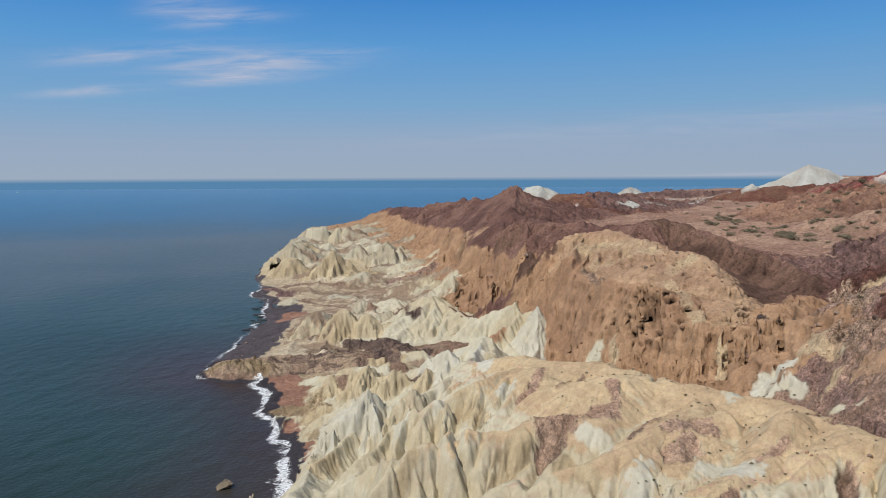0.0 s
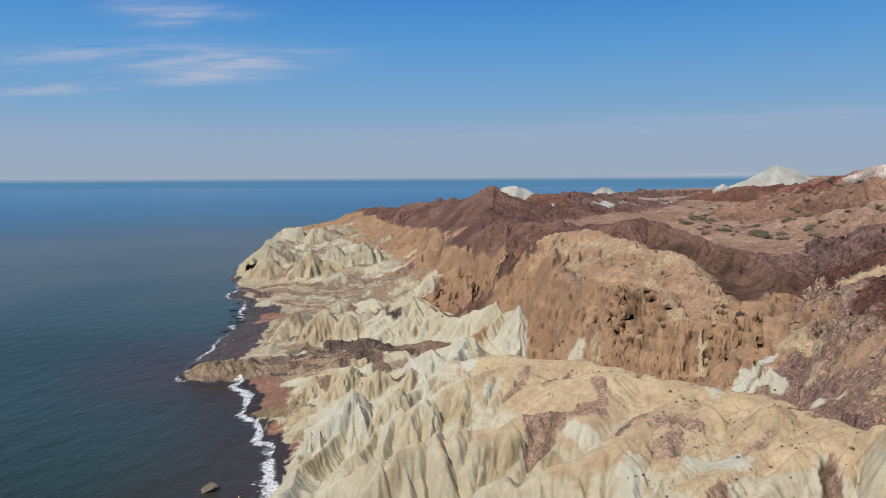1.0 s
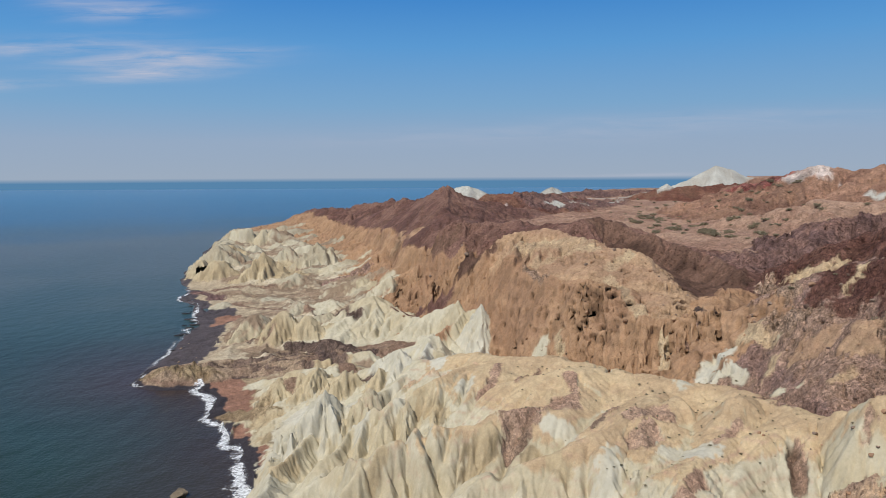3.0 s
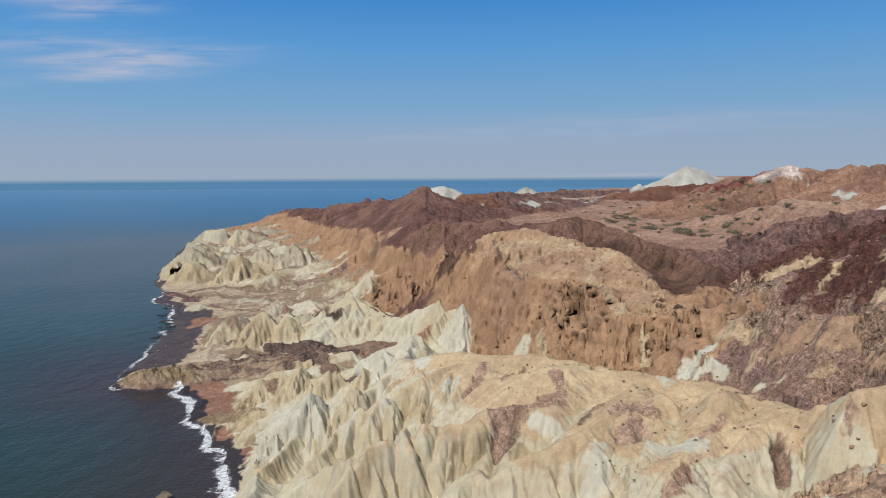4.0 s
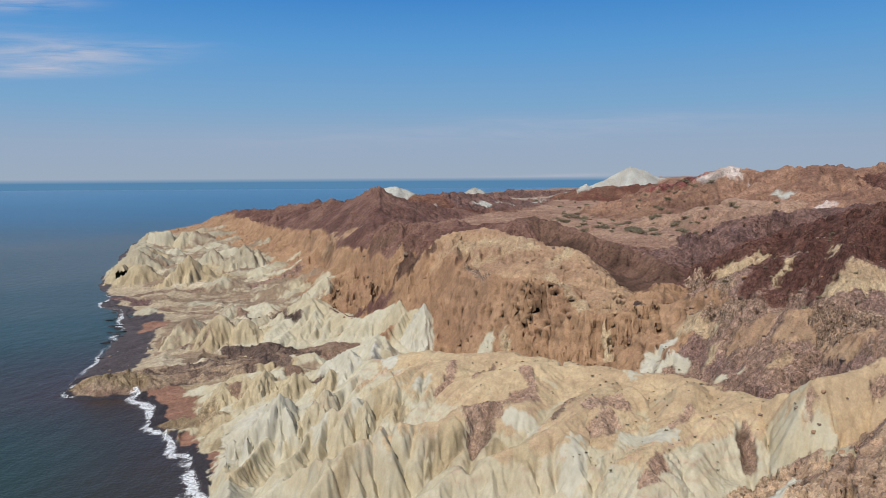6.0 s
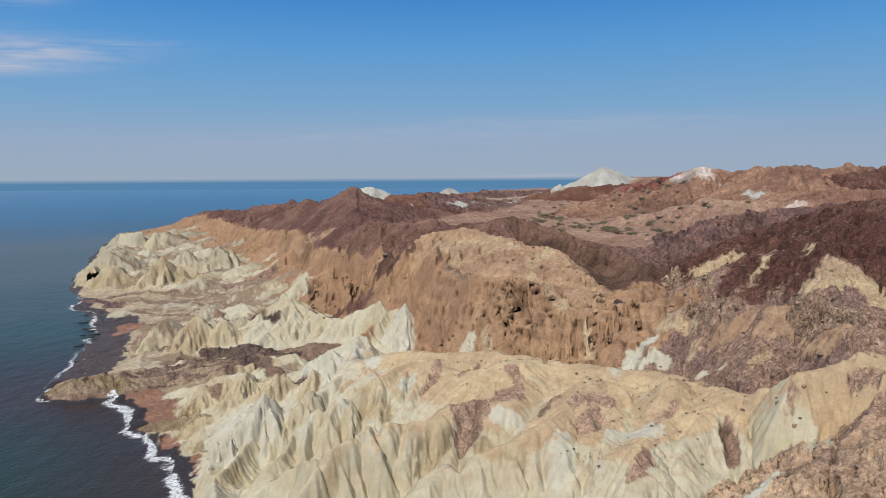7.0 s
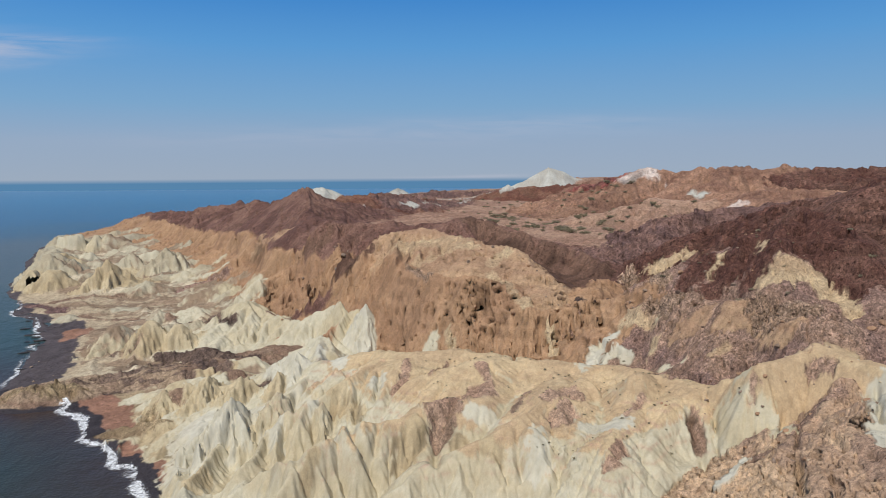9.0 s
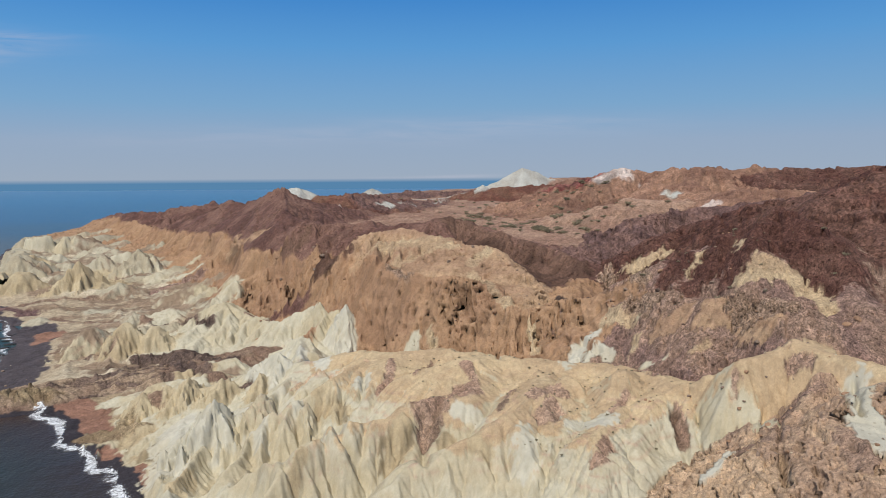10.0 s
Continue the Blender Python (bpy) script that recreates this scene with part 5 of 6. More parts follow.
def strata_colours(x, y, z, form, rock, gully, shore, steep):
    """Base colours of the rocks, with shade painted into cracks and pits. Crust lies only on gentle ground; the beach
    is wet and dark, then red, then drab.
    """
    rock = rock.copy()
    ragged = fbm(x, y, 7, 4, 64)
    ridge_id, crust, chalk = LANDFORMS.index("chalk_ridge"), ROCKS.index("crust"), ROCKS.index("chalk")
    # the tan crust caps the chalk above a bed that climbs inland
    bed = 21.2 + 0.105 * x + 1.8 * ragged
    white = (rock == crust) | (rock == chalk)
    rock[white & (form == ridge_id)] = chalk
    rock[white & (form == ridge_id) & (z > bed) & (steep + 0.2 * ragged < 1.35) & (x > -14)] = crust
    scree, darkred = ROCKS.index("scree"), ROCKS.index("darkred")
    rock[(rock == scree) & (form == LANDFORMS.index("scree_hill")) & (z + 7 * ragged + 3 * fbm(x, y, 2.5, 3, 65) > 52)] = darkred
    first = np.array([SHADES[k][0] for k in ROCKS])[rock]
    second = np.array([SHADES[k][1] for k in ROCKS])[rock]
    mottle = 0.45 + 0.9 * fbm(x, y, 22, 3, 60) + 0.4 * fbm(x, z * 3, 9, 3, 61)
    # thin beds that follow the height
    beds = fbm(z * 1.7 + 0.08 * x + 0.06 * y, 0.02 * x, 1.3, 3, 66)
    bedded = np.isin(rock, [ROCKS.index(k) for k in ("crust", "brown", "tan", "drab", "russet", "bleached")])
    mottle = np.clip(0.5 + 2.0 * (mottle + 0.55 * bedded * beds + 0.35 * fbm(x, y, 4, 3, 63) - 0.5), 0, 1)[:, None]
    col = first + (second - first) * mottle
    # pale rocks turn tan towards their gullies, in patches
    pale_rock = np.isin(rock, [ROCKS.index(k) for k in ("chalk", "dustychalk", "whitechalk", "crust", "salt", "bleached")])
    gully_tan = np.array((0.40, 0.325, 0.22))
    col = np.where(pale_rock[:, None], col + (gully_tan - col) * (0.2 * gully * np.clip(0.9 + fbm(x, y, 12, 3, 69), 0, 1))[:, None], col)
    # brown earth between the low chalk hills by the sea
    low = ((rock == chalk) | (rock == ROCKS.index("dustychalk")) | (rock == 0)) & (y > 228) & (z < 22) & (form != LANDFORMS.index("chalk_mound")) & (form != LANDFORMS.index("chalk_fan"))
    earth = np.array((0.27, 0.195, 0.135)) * (1 + 0.3 * fbm(x, y, 8, 3, 77))[:, None]
    amount = np.clip(7 * (fbm(x, 1.7 * y, 22, 5, 76, 0.65) + 0.14 - 0.3 * steep), 0, 0.92)
    # shade painted into the colour of the hard rock's cracks and pits
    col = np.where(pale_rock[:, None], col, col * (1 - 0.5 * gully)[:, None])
    strand = rock == 0
    wet, red, violet = np.array((0.045, 0.04, 0.046)), np.array((0.27, 0.15, 0.105)), np.array((0.088, 0.075, 0.08))
    d = shore + 3.5 * ragged
    sand = np.where((d < 4)[:, None], wet, np.where((d < 12)[:, None], red, np.array((0.34, 0.265, 0.17))))
    shelf = np.where((d < np.where(y > 440, 1, np.where(y > 380, 9, 17)))[:, None], violet, np.array((0.44, 0.36, 0.25)))
    shelf = np.where(((d > 8) & (d < 22) & (np.hypot(x + 132, (y - 342) / 1.6) < 9 + 6 * ragged))[:, None], red * 1.05, shelf)
    sand = np.where((y > 255)[:, None], shelf, sand)
    sand = sand * (1 + 0.25 * fbm(x, y, 5, 3, 67))[:, None]
    inland = np.clip((z - 2.6) / 1.5, 0, 1)[:, None]
    pale = np.array((0.56, 0.49, 0.36)) * (1 + 0.25 * fbm(x, y, 20, 3, 68))[:, None]
    col[strand] = (sand + (pale - sand) * inland)[strand]
    col = np.where(low[:, None] & (shore > 20)[:, None], col + (earth - col) * amount[:, None], col)
    # thin pink beds low in the crust
    thin = np.abs(2 * (((z - 0.075 * x) / 1.5 + 0.5 * fbm(x, y, 9, 3, 79)) % 1.0) - 1)
    near_bed = (form == ridge_id) & ((rock == chalk) | (rock == crust)) & (z > bed - 4.0) & (z < bed + 2.5)
    pink = np.array((0.44, 0.29, 0.215))
    col = np.where(near_bed[:, None], col + (pink - col) * (np.clip(1 - thin * 4.5, 0, 0.75) * np.clip(0.6 + 2 * fbm(x, y, 6, 3, 83), 0, 1))[:, None], col)
    grain = 1 + 0.2 * fbm(x, y, 2.0, 4, 62, 0.7)[:, None]
    stony = np.array([STONY.get(k, 0.6) for k in ROCKS])[rock][:, None]
    return np.hstack([np.clip(col * grain, 0.01, 0.85), stony])


def fan(radii, angles):
    """Plan points of a fan of rings and spokes (degrees clockwise from +y), and its faces."""
    r, a = np.meshgrid(radii, np.radians(angles), indexing="ij")
    n, m = r.shape
    i = np.arange(n * m).reshape(n, m)
    faces = np.stack([i[:-1, :-1], i[:-1, 1:], i[1:, 1:], i[1:, :-1]], -1).reshape(-1, 4)
    return (r * np.sin(a)).ravel(), (r * np.cos(a)).ravel(), faces[:, ::-1]


SPOKES = np.concatenate([np.arange(-180, -47, 1.5), np.arange(-47, 49, 0.087), np.arange(49, 180.6, 1.5)])
SPOKES[-1] = 180.0
RINGS = np.concatenate([np.geomspace(46, 70, 36)[:-1], np.geomspace(70, 150, 270)[:-1], np.geomspace(150, 360, 440)[:-1], np.geomspace(360, 900, 400)[:-1], np.geomspace(900, 1350, 100)[:-1], np.geomspace(1350, 3000, 30)])


def under_the_eye():
    """The ground in the middle of the fan, as a square grid."""
    gx, gy = np.meshgrid(np.arange(-49, 49.5, 0.7), np.arange(-49, 49.5, 0.7), indexing="ij")
    x, y = gx.ravel(), gy.ravel()
    z, form, rock, gully, shore, owner = land(x, y)
    grid = z.reshape(gx.shape)
    steep = np.hypot(*np.gradient(grid, 0.7)).ravel()
    far = np.hypot(x, y)
    colours = strata_colours(x, y, z, form, rock, gully, shore, steep)
    i = np.arange(len(x)).reshape(gx.shape)
    faces = np.stack([i[:-1, :-1], i[1:, :-1], i[1:, 1:], i[:-1, 1:]], -1).reshape(-1, 4)
    faces = faces[(far[faces] < 49).all(1) & (z[faces] > -1.2).any(1)]
    used, inverse = np.unique(faces, return_inverse=True)
    z = z - np.where(far > 45, 0.3, 0.0)
    ob = mesh_of("near_slope", np.stack([x, y, z], -1)[used], inverse.reshape(-1, 4), STONE, colours[used])
    tagged(ob, "reddish rock and chalk slope above the beach", "slope", kind="structure")


def patches(key):
    """Numbers the joined patches of one key on a grid; specks go to their largest neighbour. Gives each cell's patch and each patch's key."""
    first = np.ones(key.shape, bool)
    first[:, 1:] = key[:, 1:] != key[:, :-1]
    run = (np.cumsum(first.ravel()) - 1).reshape(key.shape)
    root = list(range(int(run[-1, -1]) + 1))

    def top(a):
        while root[a] != a:
            root[a] = root[root[a]]
            a = root[a]
        return a

    same = key[1:] == key[:-1]
    for a, b in np.unique(np.stack([run[:-1][same], run[1:][same]], -1), axis=0).tolist():
        a, b = top(a), top(b)
        if a != b:
            root[max(a, b)] = min(a, b)
    patch = np.array([top(a) for a in range(len(root))])[run]
    count = np.bincount(patch.ravel())
    kind = dict(zip(patch.ravel()[first.ravel()].tolist(), key.ravel()[first.ravel()].tolist()))
    for _ in range(2):
        beside = np.concatenate([np.stack([patch[1:].ravel(), patch[:-1].ravel()], -1), np.stack([patch[:, 1:].ravel(), patch[:, :-1].ravel()], -1)])
        beside = np.unique(beside[beside[:, 0] != beside[:, 1]], axis=0)
        best = {}
        for a, b in beside.tolist() + beside[:, ::-1].tolist():
            if count[a] < 400 and kind[a] >= 0 and kind[b] >= 0 and count[b] > max(count[a], count[best.get(a, a)]):
                best[a] = b
        table = np.arange(len(count))
        for a, b in best.items():
            table[a] = b
        patch = table[table[table[patch]]]
        count = np.bincount(patch.ravel(), minlength=len(count))
    return patch.ravel(), {p: kind[p] for p in np.unique(patch).tolist()}


def build_land():
    x, y, faces = fan(RINGS, SPOKES)
    z, form, rock, gully, shore, owner = land(x, y)
    under_the_eye()
    n, m = len(RINGS), len(SPOKES)
    grid = z.reshape(n, m)
    out = np.gradient(grid, RINGS, axis=0)
    round_ = np.gradient(grid, np.radians(SPOKES), axis=1) / RINGS[:, None]
    steep = np.hypot(out, round_).ravel()
    ax, ay = np.sin(np.radians(SPOKES)), np.cos(np.radians(SPOKES))
    normals = np.stack([-(out * ax + round_ * ay), -(out * ay - round_ * ax), np.ones_like(out)], -1).reshape(-1, 3)
    normals /= np.linalg.norm(normals, axis=1)[:, None]
    points, crack, holes = weathered(np.stack([x, y, z], -1), normals, rock, np.hypot(x, y))
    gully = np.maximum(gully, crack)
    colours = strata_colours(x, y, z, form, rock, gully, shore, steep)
    # rocks wash into one another along their edges
    wash = colours.reshape(n, m, 4)
    for axis in (0, 1):
        wash = 0.7 * wash + 0.15 * (np.roll(wash, 1, axis) + np.roll(wash, -1, axis))
    colours = wash.reshape(-1, 4)
    dry = (z[faces] > -1.2).any(1) & ~(hollows(x, y, z) | holes)[faces].all(1)
    patch = patches(np.where(dry, form[faces[:, 0]] * 1000 + owner[faces[:, 0]] + 1, -1).reshape(n - 1, m - 1))
    wholes = {}
    for k, spur, number in sorted({(c // 1000, c % 1000 - 1, p) for p, c in patch[1].items() if c >= 0}):
        note, category, material = FORM_NOTES[LANDFORMS[k]]
        wholes.setdefault(k, []).append((spur, number))
    for k, spurs in wholes.items():
        name = LANDFORMS[k]
        note, category, material = FORM_NOTES[name]
        whole = new(name) if len(spurs) > 1 else None
        for spur, number in spurs:
            mine = faces[(patch[0] == number) & dry]
            used, inverse = np.unique(mine, return_inverse=True)
            stone = RIDGES[spur][1] if spur >= 0 else "beach"
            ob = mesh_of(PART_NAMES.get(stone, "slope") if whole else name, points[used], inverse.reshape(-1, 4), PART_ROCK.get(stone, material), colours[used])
            if whole:
                ob.parent = whole
        tagged(whole or ob, note, category, kind="structure" if name == "shore" else "")


build_land()


def build_sea():
    x, y, faces = fan(np.geomspace(30, 6500, 160), np.concatenate([np.arange(-180, -60, 4.0), np.arange(-60, 50, 0.6), np.arange(50, 181, 5.0)]))
    shore = -polygon_distance(x, y, COAST)
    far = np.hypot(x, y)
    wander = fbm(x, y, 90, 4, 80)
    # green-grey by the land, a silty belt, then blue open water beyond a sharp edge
    # the outermost belts pale with distance: haze painted into the water's colour
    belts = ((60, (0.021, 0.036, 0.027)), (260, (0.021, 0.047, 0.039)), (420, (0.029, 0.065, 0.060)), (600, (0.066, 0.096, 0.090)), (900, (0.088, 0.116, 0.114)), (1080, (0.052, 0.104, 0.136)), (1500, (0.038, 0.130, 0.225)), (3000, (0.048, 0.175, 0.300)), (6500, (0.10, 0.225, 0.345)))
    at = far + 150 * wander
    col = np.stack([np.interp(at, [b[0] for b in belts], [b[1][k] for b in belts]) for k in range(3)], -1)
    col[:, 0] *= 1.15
    muddy = np.array((0.060, 0.034, 0.029))
    k = (np.clip(1 - (shore + 14 * wander) / 52, 0, 1) * np.clip((340 - y) / 90, 0, 1))[:, None]
    col = col + (muddy - col) * 0.85 * k
    ob = mesh_of("sea", np.stack([x, y, np.zeros_like(x)], -1), faces, SEA, col, "silt_haze")
    tagged(ob, "calm blue-green sea, silty brown near the shore, haze-tinted far out", "sea", kind="structure")


build_sea()


# ---- loose things ----
def plain_material(name, colour, rough=0.9, vary=0.3, size=1.0):
    g = Graph(name)
    n = g.noise(1 / size, 5, 0.6)
    dark = tuple(c * (1 - vary) for c in colour) + (1,)
    light = tuple(min(c * (1 + vary), 0.9) for c in colour) + (1,)
    g.set(g.bsdf.inputs["Base Color"], g.mix(g.ramp(n, 0.3, 0.7), dark, light))
    g.bsdf.inputs["Roughness"].default_value = rough
    g.bsdf.inputs["Specular IOR Level"].default_value = 0.2
    g.set(g.bsdf.inputs["Normal"], g.bump(g.noise(2.5 / size, 6, 0.6), 0.2 * size))
    return g.mat


BOULDER_MATS = [plain_material("russet_stone", (0.34, 0.21, 0.13)), plain_material("grey_stone", (0.25, 0.185, 0.14)), plain_material("pale_stone", (0.5, 0.42, 0.3)), plain_material("dark_stone", (0.13, 0.085, 0.065))]
WET_ROCK = plain_material("wet_rock", (0.05, 0.045, 0.045), 0.45)
SEA_ROCK = plain_material("sea_rock", (0.2, 0.16, 0.11), 0.8)
LEAF = plain_material("dry_leaves", (0.235, 0.205, 0.135), 0.8, 0.45, 0.4)
TWIG = plain_material("twigs", (0.16, 0.11, 0.075), 0.9, 0.3, 0.2)
def foam_material():
    """Torn white foam, with water showing through its holes."""
    g = Graph("surf_foam")
    g.bsdf.inputs["Base Color"].default_value = (0.8, 0.82, 0.83, 1)
    g.bsdf.inputs["Roughness"].default_value = 0.6
    thick = g.node("Attribute", attribute_name="thickness").outputs["Color"]
    torn = g.math("ADD", g.noise(0.9, 7, 0.72, None, 1.5), g.math("MULTIPLY", thick, 0.42))
    g.set(g.bsdf.inputs["Alpha"], g.ramp(torn, 0.76, 0.98))
    return g.mat


SURF = foam_material()
PLASTER = plain_material("plaster", (0.42, 0.36, 0.33), 0.9, 0.1, 2.0)
ROOF = plain_material("flat_roof", (0.2, 0.16, 0.16), 0.9, 0.1, 2.0)
HULL = plain_material("white_hull", (0.8, 0.8, 0.8), 0.4, 0.03, 1.0)


def linked(name, bm, material, parent=None):
    me = bpy.data.meshes.new(name)
    bm.to_mesh(me)
    bm.free()
    me.materials.append(material)
    ob = new(name, me)
    if parent:
        ob.parent = parent
    return ob


def stone_mesh(rng, detail=2, flat=0.7, sharp=0.35):
    """An angular stone about 1 m across, its foot at z = -0.25."""
    bm = bmesh.new()
    bmesh.ops.create_icosphere(bm, subdivisions=detail, radius=0.5)
    cuts = []
    for _ in range(9):
        n = Vector((rng.uniform(-1, 1), rng.uniform(-1, 1), rng.uniform(-0.6, 1))).normalized()
        cuts.append((n, rng.uniform(0.26, 0.44)))
    for v in bm.verts:
        for n, d in cuts:
            over = v.co.dot(n) - d
            if over > 0:
                v.co -= n * over
        v.co += Vector((rng.uniform(-1, 1), rng.uniform(-1, 1), rng.uniform(-1, 1))) * 0.02
        v.co.z *= flat
    return bm


def ground_at(xs, ys):
    return land(np.asarray(xs, float), np.asarray(ys, float))[0]


def scatter_stones(count, area, sizes, mats, label, group, seed):
    """Stones of their own on a stretch of the plan (x0, x1, y0, y1)."""
    rng = random.Random(seed)
    xs = [rng.uniform(area[0], area[1]) for _ in range(count)]
    ys = [rng.uniform(area[2], area[3]) for _ in range(count)]
    zs = ground_at(xs, ys)
    kinds = []
    for k in range(5):
        ob = linked("boulder", stone_mesh(rng), mats[k % len(mats)])
        tagged(ob, label, "boulder", group)
        kinds.append(ob)
    for k, (x, y, z) in enumerate(zip(xs, ys, zs)):
        size = sizes[0] * (sizes[1] / sizes[0]) ** (rng.random() ** 2.0)
        m = pose(x, y, z + 0.1 * size, rng.uniform(-15, 15), rng.uniform(-15, 15), rng.uniform(0, 360))
        ob = kinds[k] if k < 5 else copy_thing(kinds[k % 5], m)
        ob.matrix_basis = m @ Matrix.Diagonal((size * rng.uniform(0.8, 1.4), size * rng.uniform(0.8, 1.2), size * rng.uniform(0.8, 1.2), 1))


scatter_stones(100, (66, 100, 116, 200), (0.5, 2.2), BOULDER_MATS[:2] + BOULDER_MATS[3:], "angular brown boulder lying on the scree slope", "boulders on the scree hill", 11)
scatter_stones(75, (50, 84, 76, 122), (0.35, 1.6), BOULDER_MATS[:3], "angular reddish boulder on the rock shoulder", "boulders on the rock shoulder", 12)
scatter_stones(75, (8, 66, 192, 282), (0.5, 2.2), BOULDER_MATS[:2], "angular brown boulder on the brown cliff", "boulders on the brown cliff", 13)
scatter_stones(25, (-40, 5, 275, 345), (0.8, 2.4), BOULDER_MATS[:2], "brown boulder fallen to the cliff's foot", "boulders at the cliff's foot", 14)
scatter_stones(22, (-130, -60, 255, 340), (0.6, 2.0), BOULDER_MATS[1:], "grey boulder on the rock shelf", "boulders on the shelf", 15)


def shrub(rng, name, spread, label, group):
    """A low desert shrub about 1 m wide: a few stems and many small leaf clumps."""
    whole = new(name)
    bm = bmesh.new()
    tips = []
    for k in range(7):
        a, r = 2 * math.pi * k / 7 + rng.uniform(-0.3, 0.3), rng.uniform(0.15, 0.4)
        tip = Vector((math.cos(a) * r, math.sin(a) * r, rng.uniform(0.25, 0.5) * spread))
        tips.append(tip)
        turn = tip.to_track_quat("Z", "Y").to_matrix().to_4x4()
        bmesh.ops.create_cone(bm, segments=5, radius1=0.03, radius2=0.012, depth=tip.length, matrix=turn @ Matrix.Translation((0, 0, tip.length / 2)))
    linked("stems", bm, TWIG, whole)
    bm = bmesh.new()
    for _ in range(90):
        tip = rng.choice(tips)
        at = tip + Vector((rng.gauss(0, 0.13), rng.gauss(0, 0.13), rng.gauss(0.0, 0.09)))
        at.z = max(at.z, 0.04)
        turn = Euler((rng.uniform(0, 6), rng.uniform(0, 6), rng.uniform(0, 6))).to_matrix().to_4x4()
        bmesh.ops.create_cone(bm, segments=4, radius1=rng.uniform(0.05, 0.1), radius2=0.0, depth=rng.uniform(0.05, 0.12), matrix=Matrix.Translation(at) @ turn)
    linked("foliage", bm, LEAF, whole)
    return tagged(whole, label, "shrub", group)


def scatter_shrubs(count, area, sizes, name, spread, label, group, seed, clump=0.0):
    rng = random.Random(seed)
    spots = []
    while len(spots) < count:
        x, y = rng.uniform(area[0], area[1]), rng.uniform(area[2], area[3])
        if noise.noise(Vector((x / 30, y / 30, seed))) > clump - 0.5 * rng.random():
            spots.append((x, y))
    zs = ground_at([p[0] for p in spots], [p[1] for p in spots])
    kinds = [shrub(rng, name, spread, label, group) for _ in range(3)]
    for k, ((x, y), z) in enumerate(zip(spots, zs)):
        size = sizes[0] * (sizes[1] / sizes[0]) ** rng.random()
        m = pose(x, y, z - 0.04 * size, 0, 0, rng.uniform(0, 360))
        ob = kinds[k] if k < 3 else copy_thing(kinds[k % 3], m)
        ob.matrix_basis = m @ Matrix.Diagonal((size, size * rng.uniform(0.8, 1.2), size * rng.uniform(0.7, 1.0), 1))


scatter_shrubs(170, (92, 205, 325, 540), (2.0, 5.8), "shrub", 0.75, "grey-green rounded desert shrub on the pinkish plain", "shrubs on the plain", 21, -0.25)
scatter_shrubs(60, (60, 220, 560, 900), (2.0, 5.0), "shrub", 0.75, "small dark desert shrub on the far plain", "shrubs on the far plain", 22, 0.1)
scatter_shrubs(210, (8, 64, 112, 174), (0.3, 0.75), "grass_tuft", 0.8, "small dry grey-green tuft on the tan crust", "tufts on the chalk ridge", 23, 0.0)
scatter_shrubs(40, (72, 110, 130, 215), (0.6, 1.8), "grass_tuft", 0.8, "small dark tuft on the scree", "tufts on the scree hill", 24, 0.0)


# surf along the beach and round the shelf
def surf(name, x0, x1, y0, y1, step, reach, density, seed, label):
    nx, ny = int((x1 - x0) / step), int((y1 - y0) / step)
    gx, gy = np.meshgrid(np.linspace(x0, x1, nx), np.linspace(y0, y1, ny), indexing="ij")
    x, y = gx.ravel(), gy.ravel()
    shore = shore_distance(x, y)
    swash = shore + 2.2 * fbm(x, y, 9, 4, seed)
    lace = creased(x, y, 2.6, 4, seed + 1)
    coarse = 0.5 + 0.5 * fbm(x, y, 16, 3, seed + 2)
    front = np.exp(-((swash + 0.8) / 1.9) ** 2)
    trail = np.clip(1 + swash / reach, 0, 1) * (swash < 0)
    foam = (front * (0.35 + 0.6 * coarse + 0.35 * lace) + 0.95 * trail * lace * (0.5 + 0.7 * coarse)) * density
    foam = foam * (0.65 + 0.5 * coarse)
    keep = (foam > 0.12) & (swash < 1.8) & (shore < 3.5)
    i = np.arange(nx * ny).reshape(nx, ny)
    faces = np.stack([i[:-1, :-1], i[1:, :-1], i[1:, 1:], i[:-1, 1:]], -1).reshape(-1, 4)
    faces = faces[keep[faces].all(1)]
    used, inverse = np.unique(faces, return_inverse=True)
    z = 0.06 + 0.25 * np.clip(foam[used] - 0.6, 0, 1)
    z = np.maximum(z, ground_at(x[used], y[used]) + 0.05)
    ob = mesh_of(name, np.stack([x[used], y[used], z], -1), inverse.reshape(-1, 4), SURF, np.repeat(np.clip(foam[used], 0, 1)[:, None], 3, 1), "thickness")
    tagged(ob, label, "surf", kind="stuff")


surf("beach_surf", -101, -44, 138, 238, 0.2, 12.0, 1.15, 301, "white surf breaking on the dark beach")
surf("shelf_surf", -225, -118, 232, 450, 0.5, 5.0, 0.8, 305, "thin white surf round the dark rock shelf")


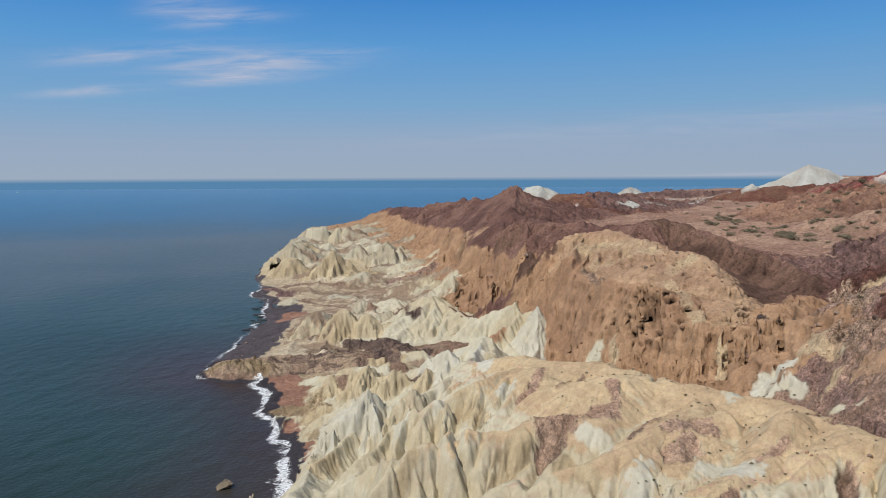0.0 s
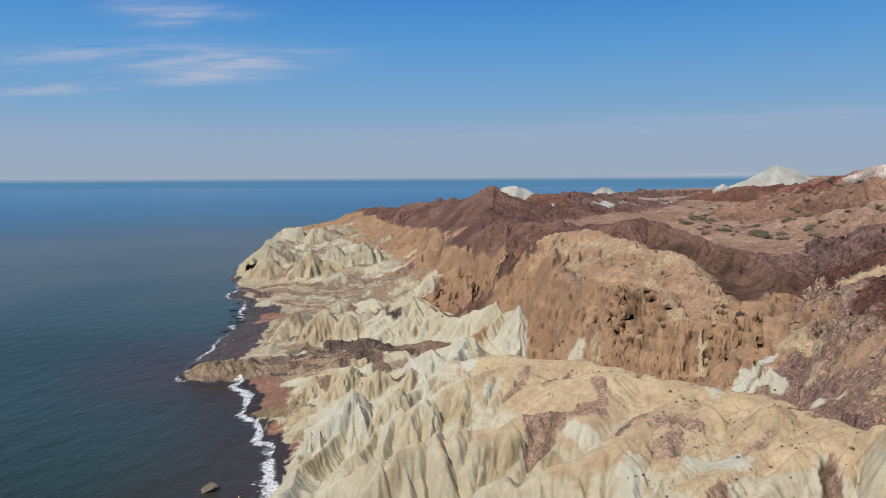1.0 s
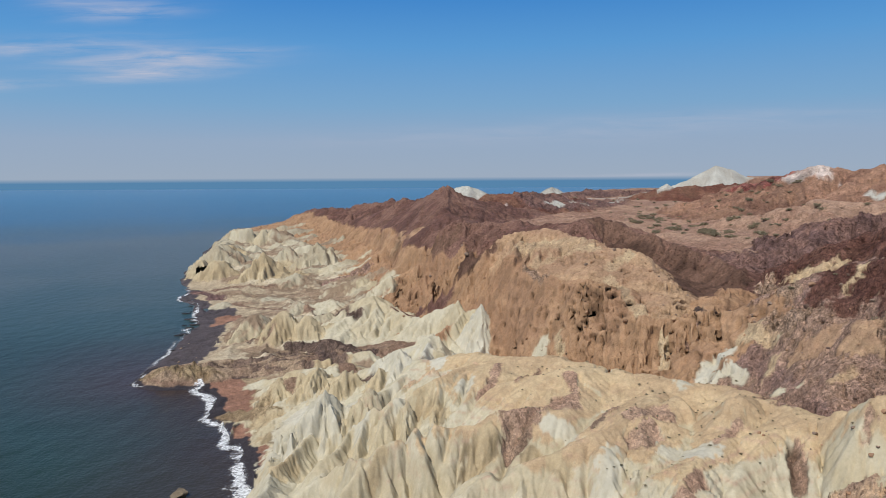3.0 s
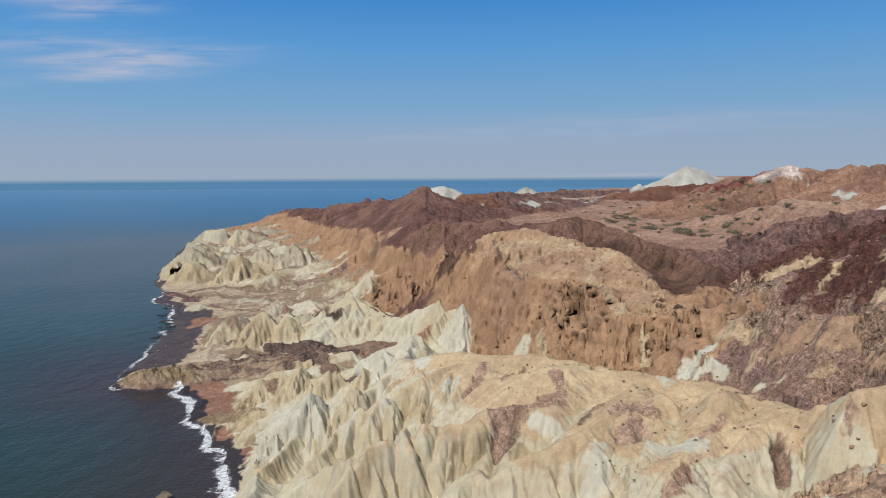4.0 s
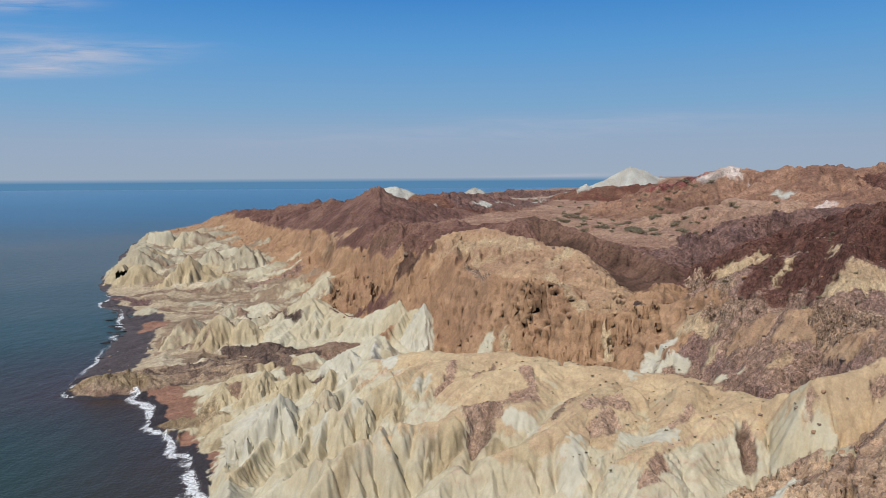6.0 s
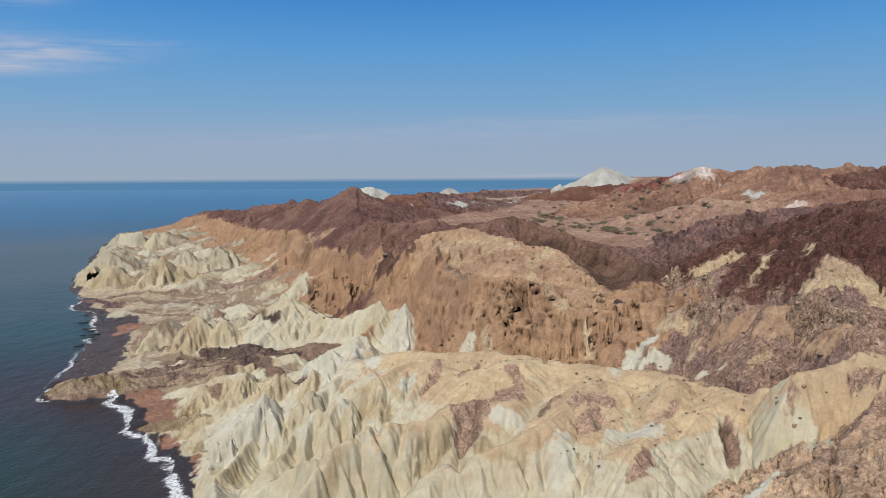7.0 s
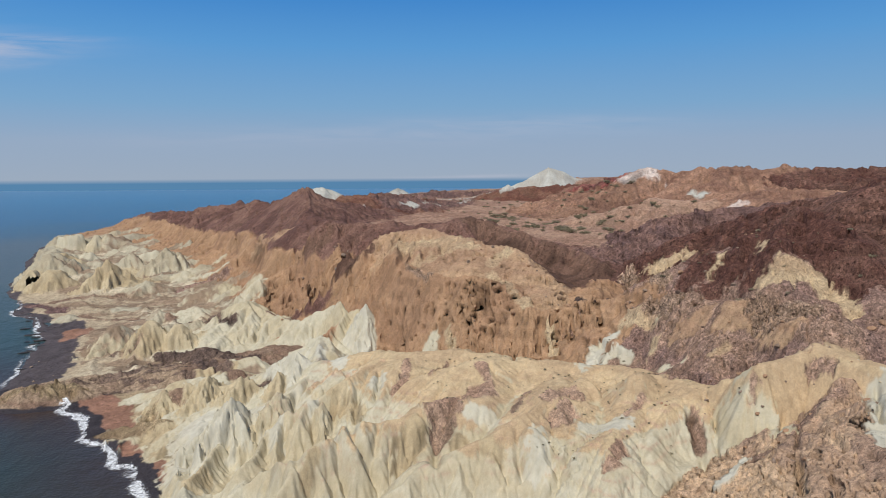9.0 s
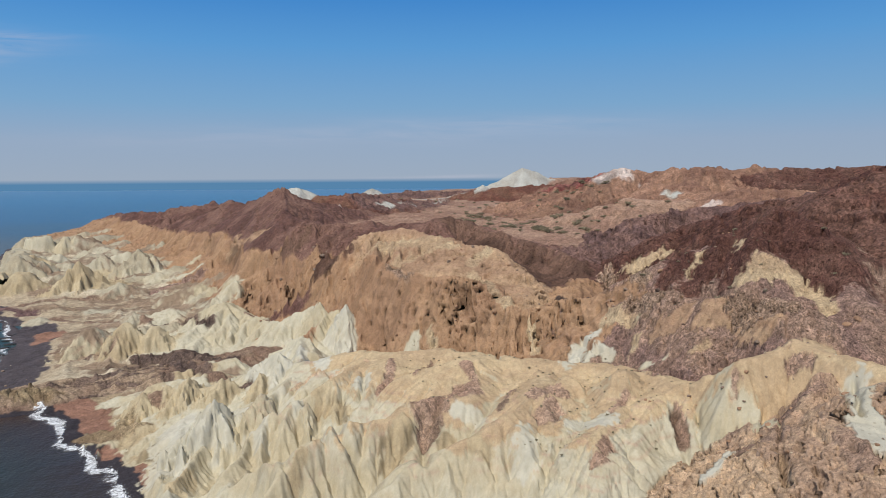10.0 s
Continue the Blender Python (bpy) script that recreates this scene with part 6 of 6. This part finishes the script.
def reef_rocks():
    rng = random.Random(31)
    base = [linked("reef_rock", stone_mesh(rng, 2, 0.35), WET_ROCK) for _ in range(4)]
    for ob in base:
        tagged(ob, "flat black wet rock slab at the waterline", "rock", "reef rocks")
    line = [(-132, 272), (-139, 292), (-148, 314), (-152, 334), (-160, 352), (-172, 378), (-186, 398), (-198, 418), (-208, 446)]
    for k in range(22):
        (ax, ay), (bx, by) = rng.choice(list(zip(line[:-1], line[1:])))
        t = rng.random()
        x, y = ax + (bx - ax) * t + rng.uniform(3, 13), ay + (by - ay) * t + rng.uniform(-4, 4)
        m = pose(x, y, 0.25, rng.uniform(-4, 4), rng.uniform(-4, 4), rng.uniform(-15, 35))
        ob = base[k] if k < 4 else copy_thing(base[k % 4], m)
        size = rng.uniform(2.0, 5.5)
        ob.matrix_basis = m @ Matrix.Diagonal((size * 1.5, size * 0.6, min(size * 0.5, 2.6), 1))
    for x, y, z, size, turn, note in ((-67.5, 151, 0.5, 5.2, 30, "brown sea rock standing alone in the water"), (-77, 206, 0.5, 2.6, 70, "small dark rock in the surf")):
        ob = linked("sea_rock", stone_mesh(rng, 3, 0.8), SEA_ROCK)
        ob.matrix_basis = pose(x, y, z, 8, -10, turn) @ Matrix.Diagonal((size, size * 0.75, size * 0.62, 1))
        tagged(ob, note, "rock")


reef_rocks()


def box(bm, x0, x1, y0, y1, z0, z1):
    r = bmesh.ops.create_cube(bm, size=1)
    for v in r["verts"]:
        v.co = Vector((x0 + (v.co.x + 0.5) * (x1 - x0), y0 + (v.co.y + 0.5) * (y1 - y0), z0 + (v.co.z + 0.5) * (z1 - z0)))


def far_building(x, y, w, d, h):
    z = float(ground_at([x], [y])[0]) - 0.5
    whole = new("hut")
    whole.location = (x, y, z)
    bm = bmesh.new()
    box(bm, -w / 2, w / 2, -d / 2, d / 2, 0, h)
    linked("wall", bm, PLASTER, whole)
    bm = bmesh.new()
    box(bm, -w / 2 - 0.3, w / 2 + 0.3, -d / 2 - 0.3, d / 2 + 0.3, h, h + 0.4)
    linked("roof", bm, ROOF, whole)
    tagged(whole, "small flat-roofed grey hut on the far hills", "building")


far_building(148, 1104, 11, 7, 5.5)


def boat(x, y):
    whole = new("boat")
    whole.location = (x, y, 0)
    bm = bmesh.new()
    box(bm, -7, 7, -2, 2, -0.4, 2.2)
    for v in bm.verts:
        if v.co.x > 0:
            v.co.y *= 0.15
            v.co.x += 2.0 if v.co.z > 1 else 0
        if v.co.z < 1:
            v.co.y *= 0.7
    linked("hull", bm, HULL, whole)
    bm = bmesh.new()
    box(bm, -5.5, 0, -1.4, 1.4, 2.2, 4.6)
    linked("cabin", bm, HULL, whole)
    tagged(whole, "small white boat far out on the sea", "boat")


boat(-3080, 3410)
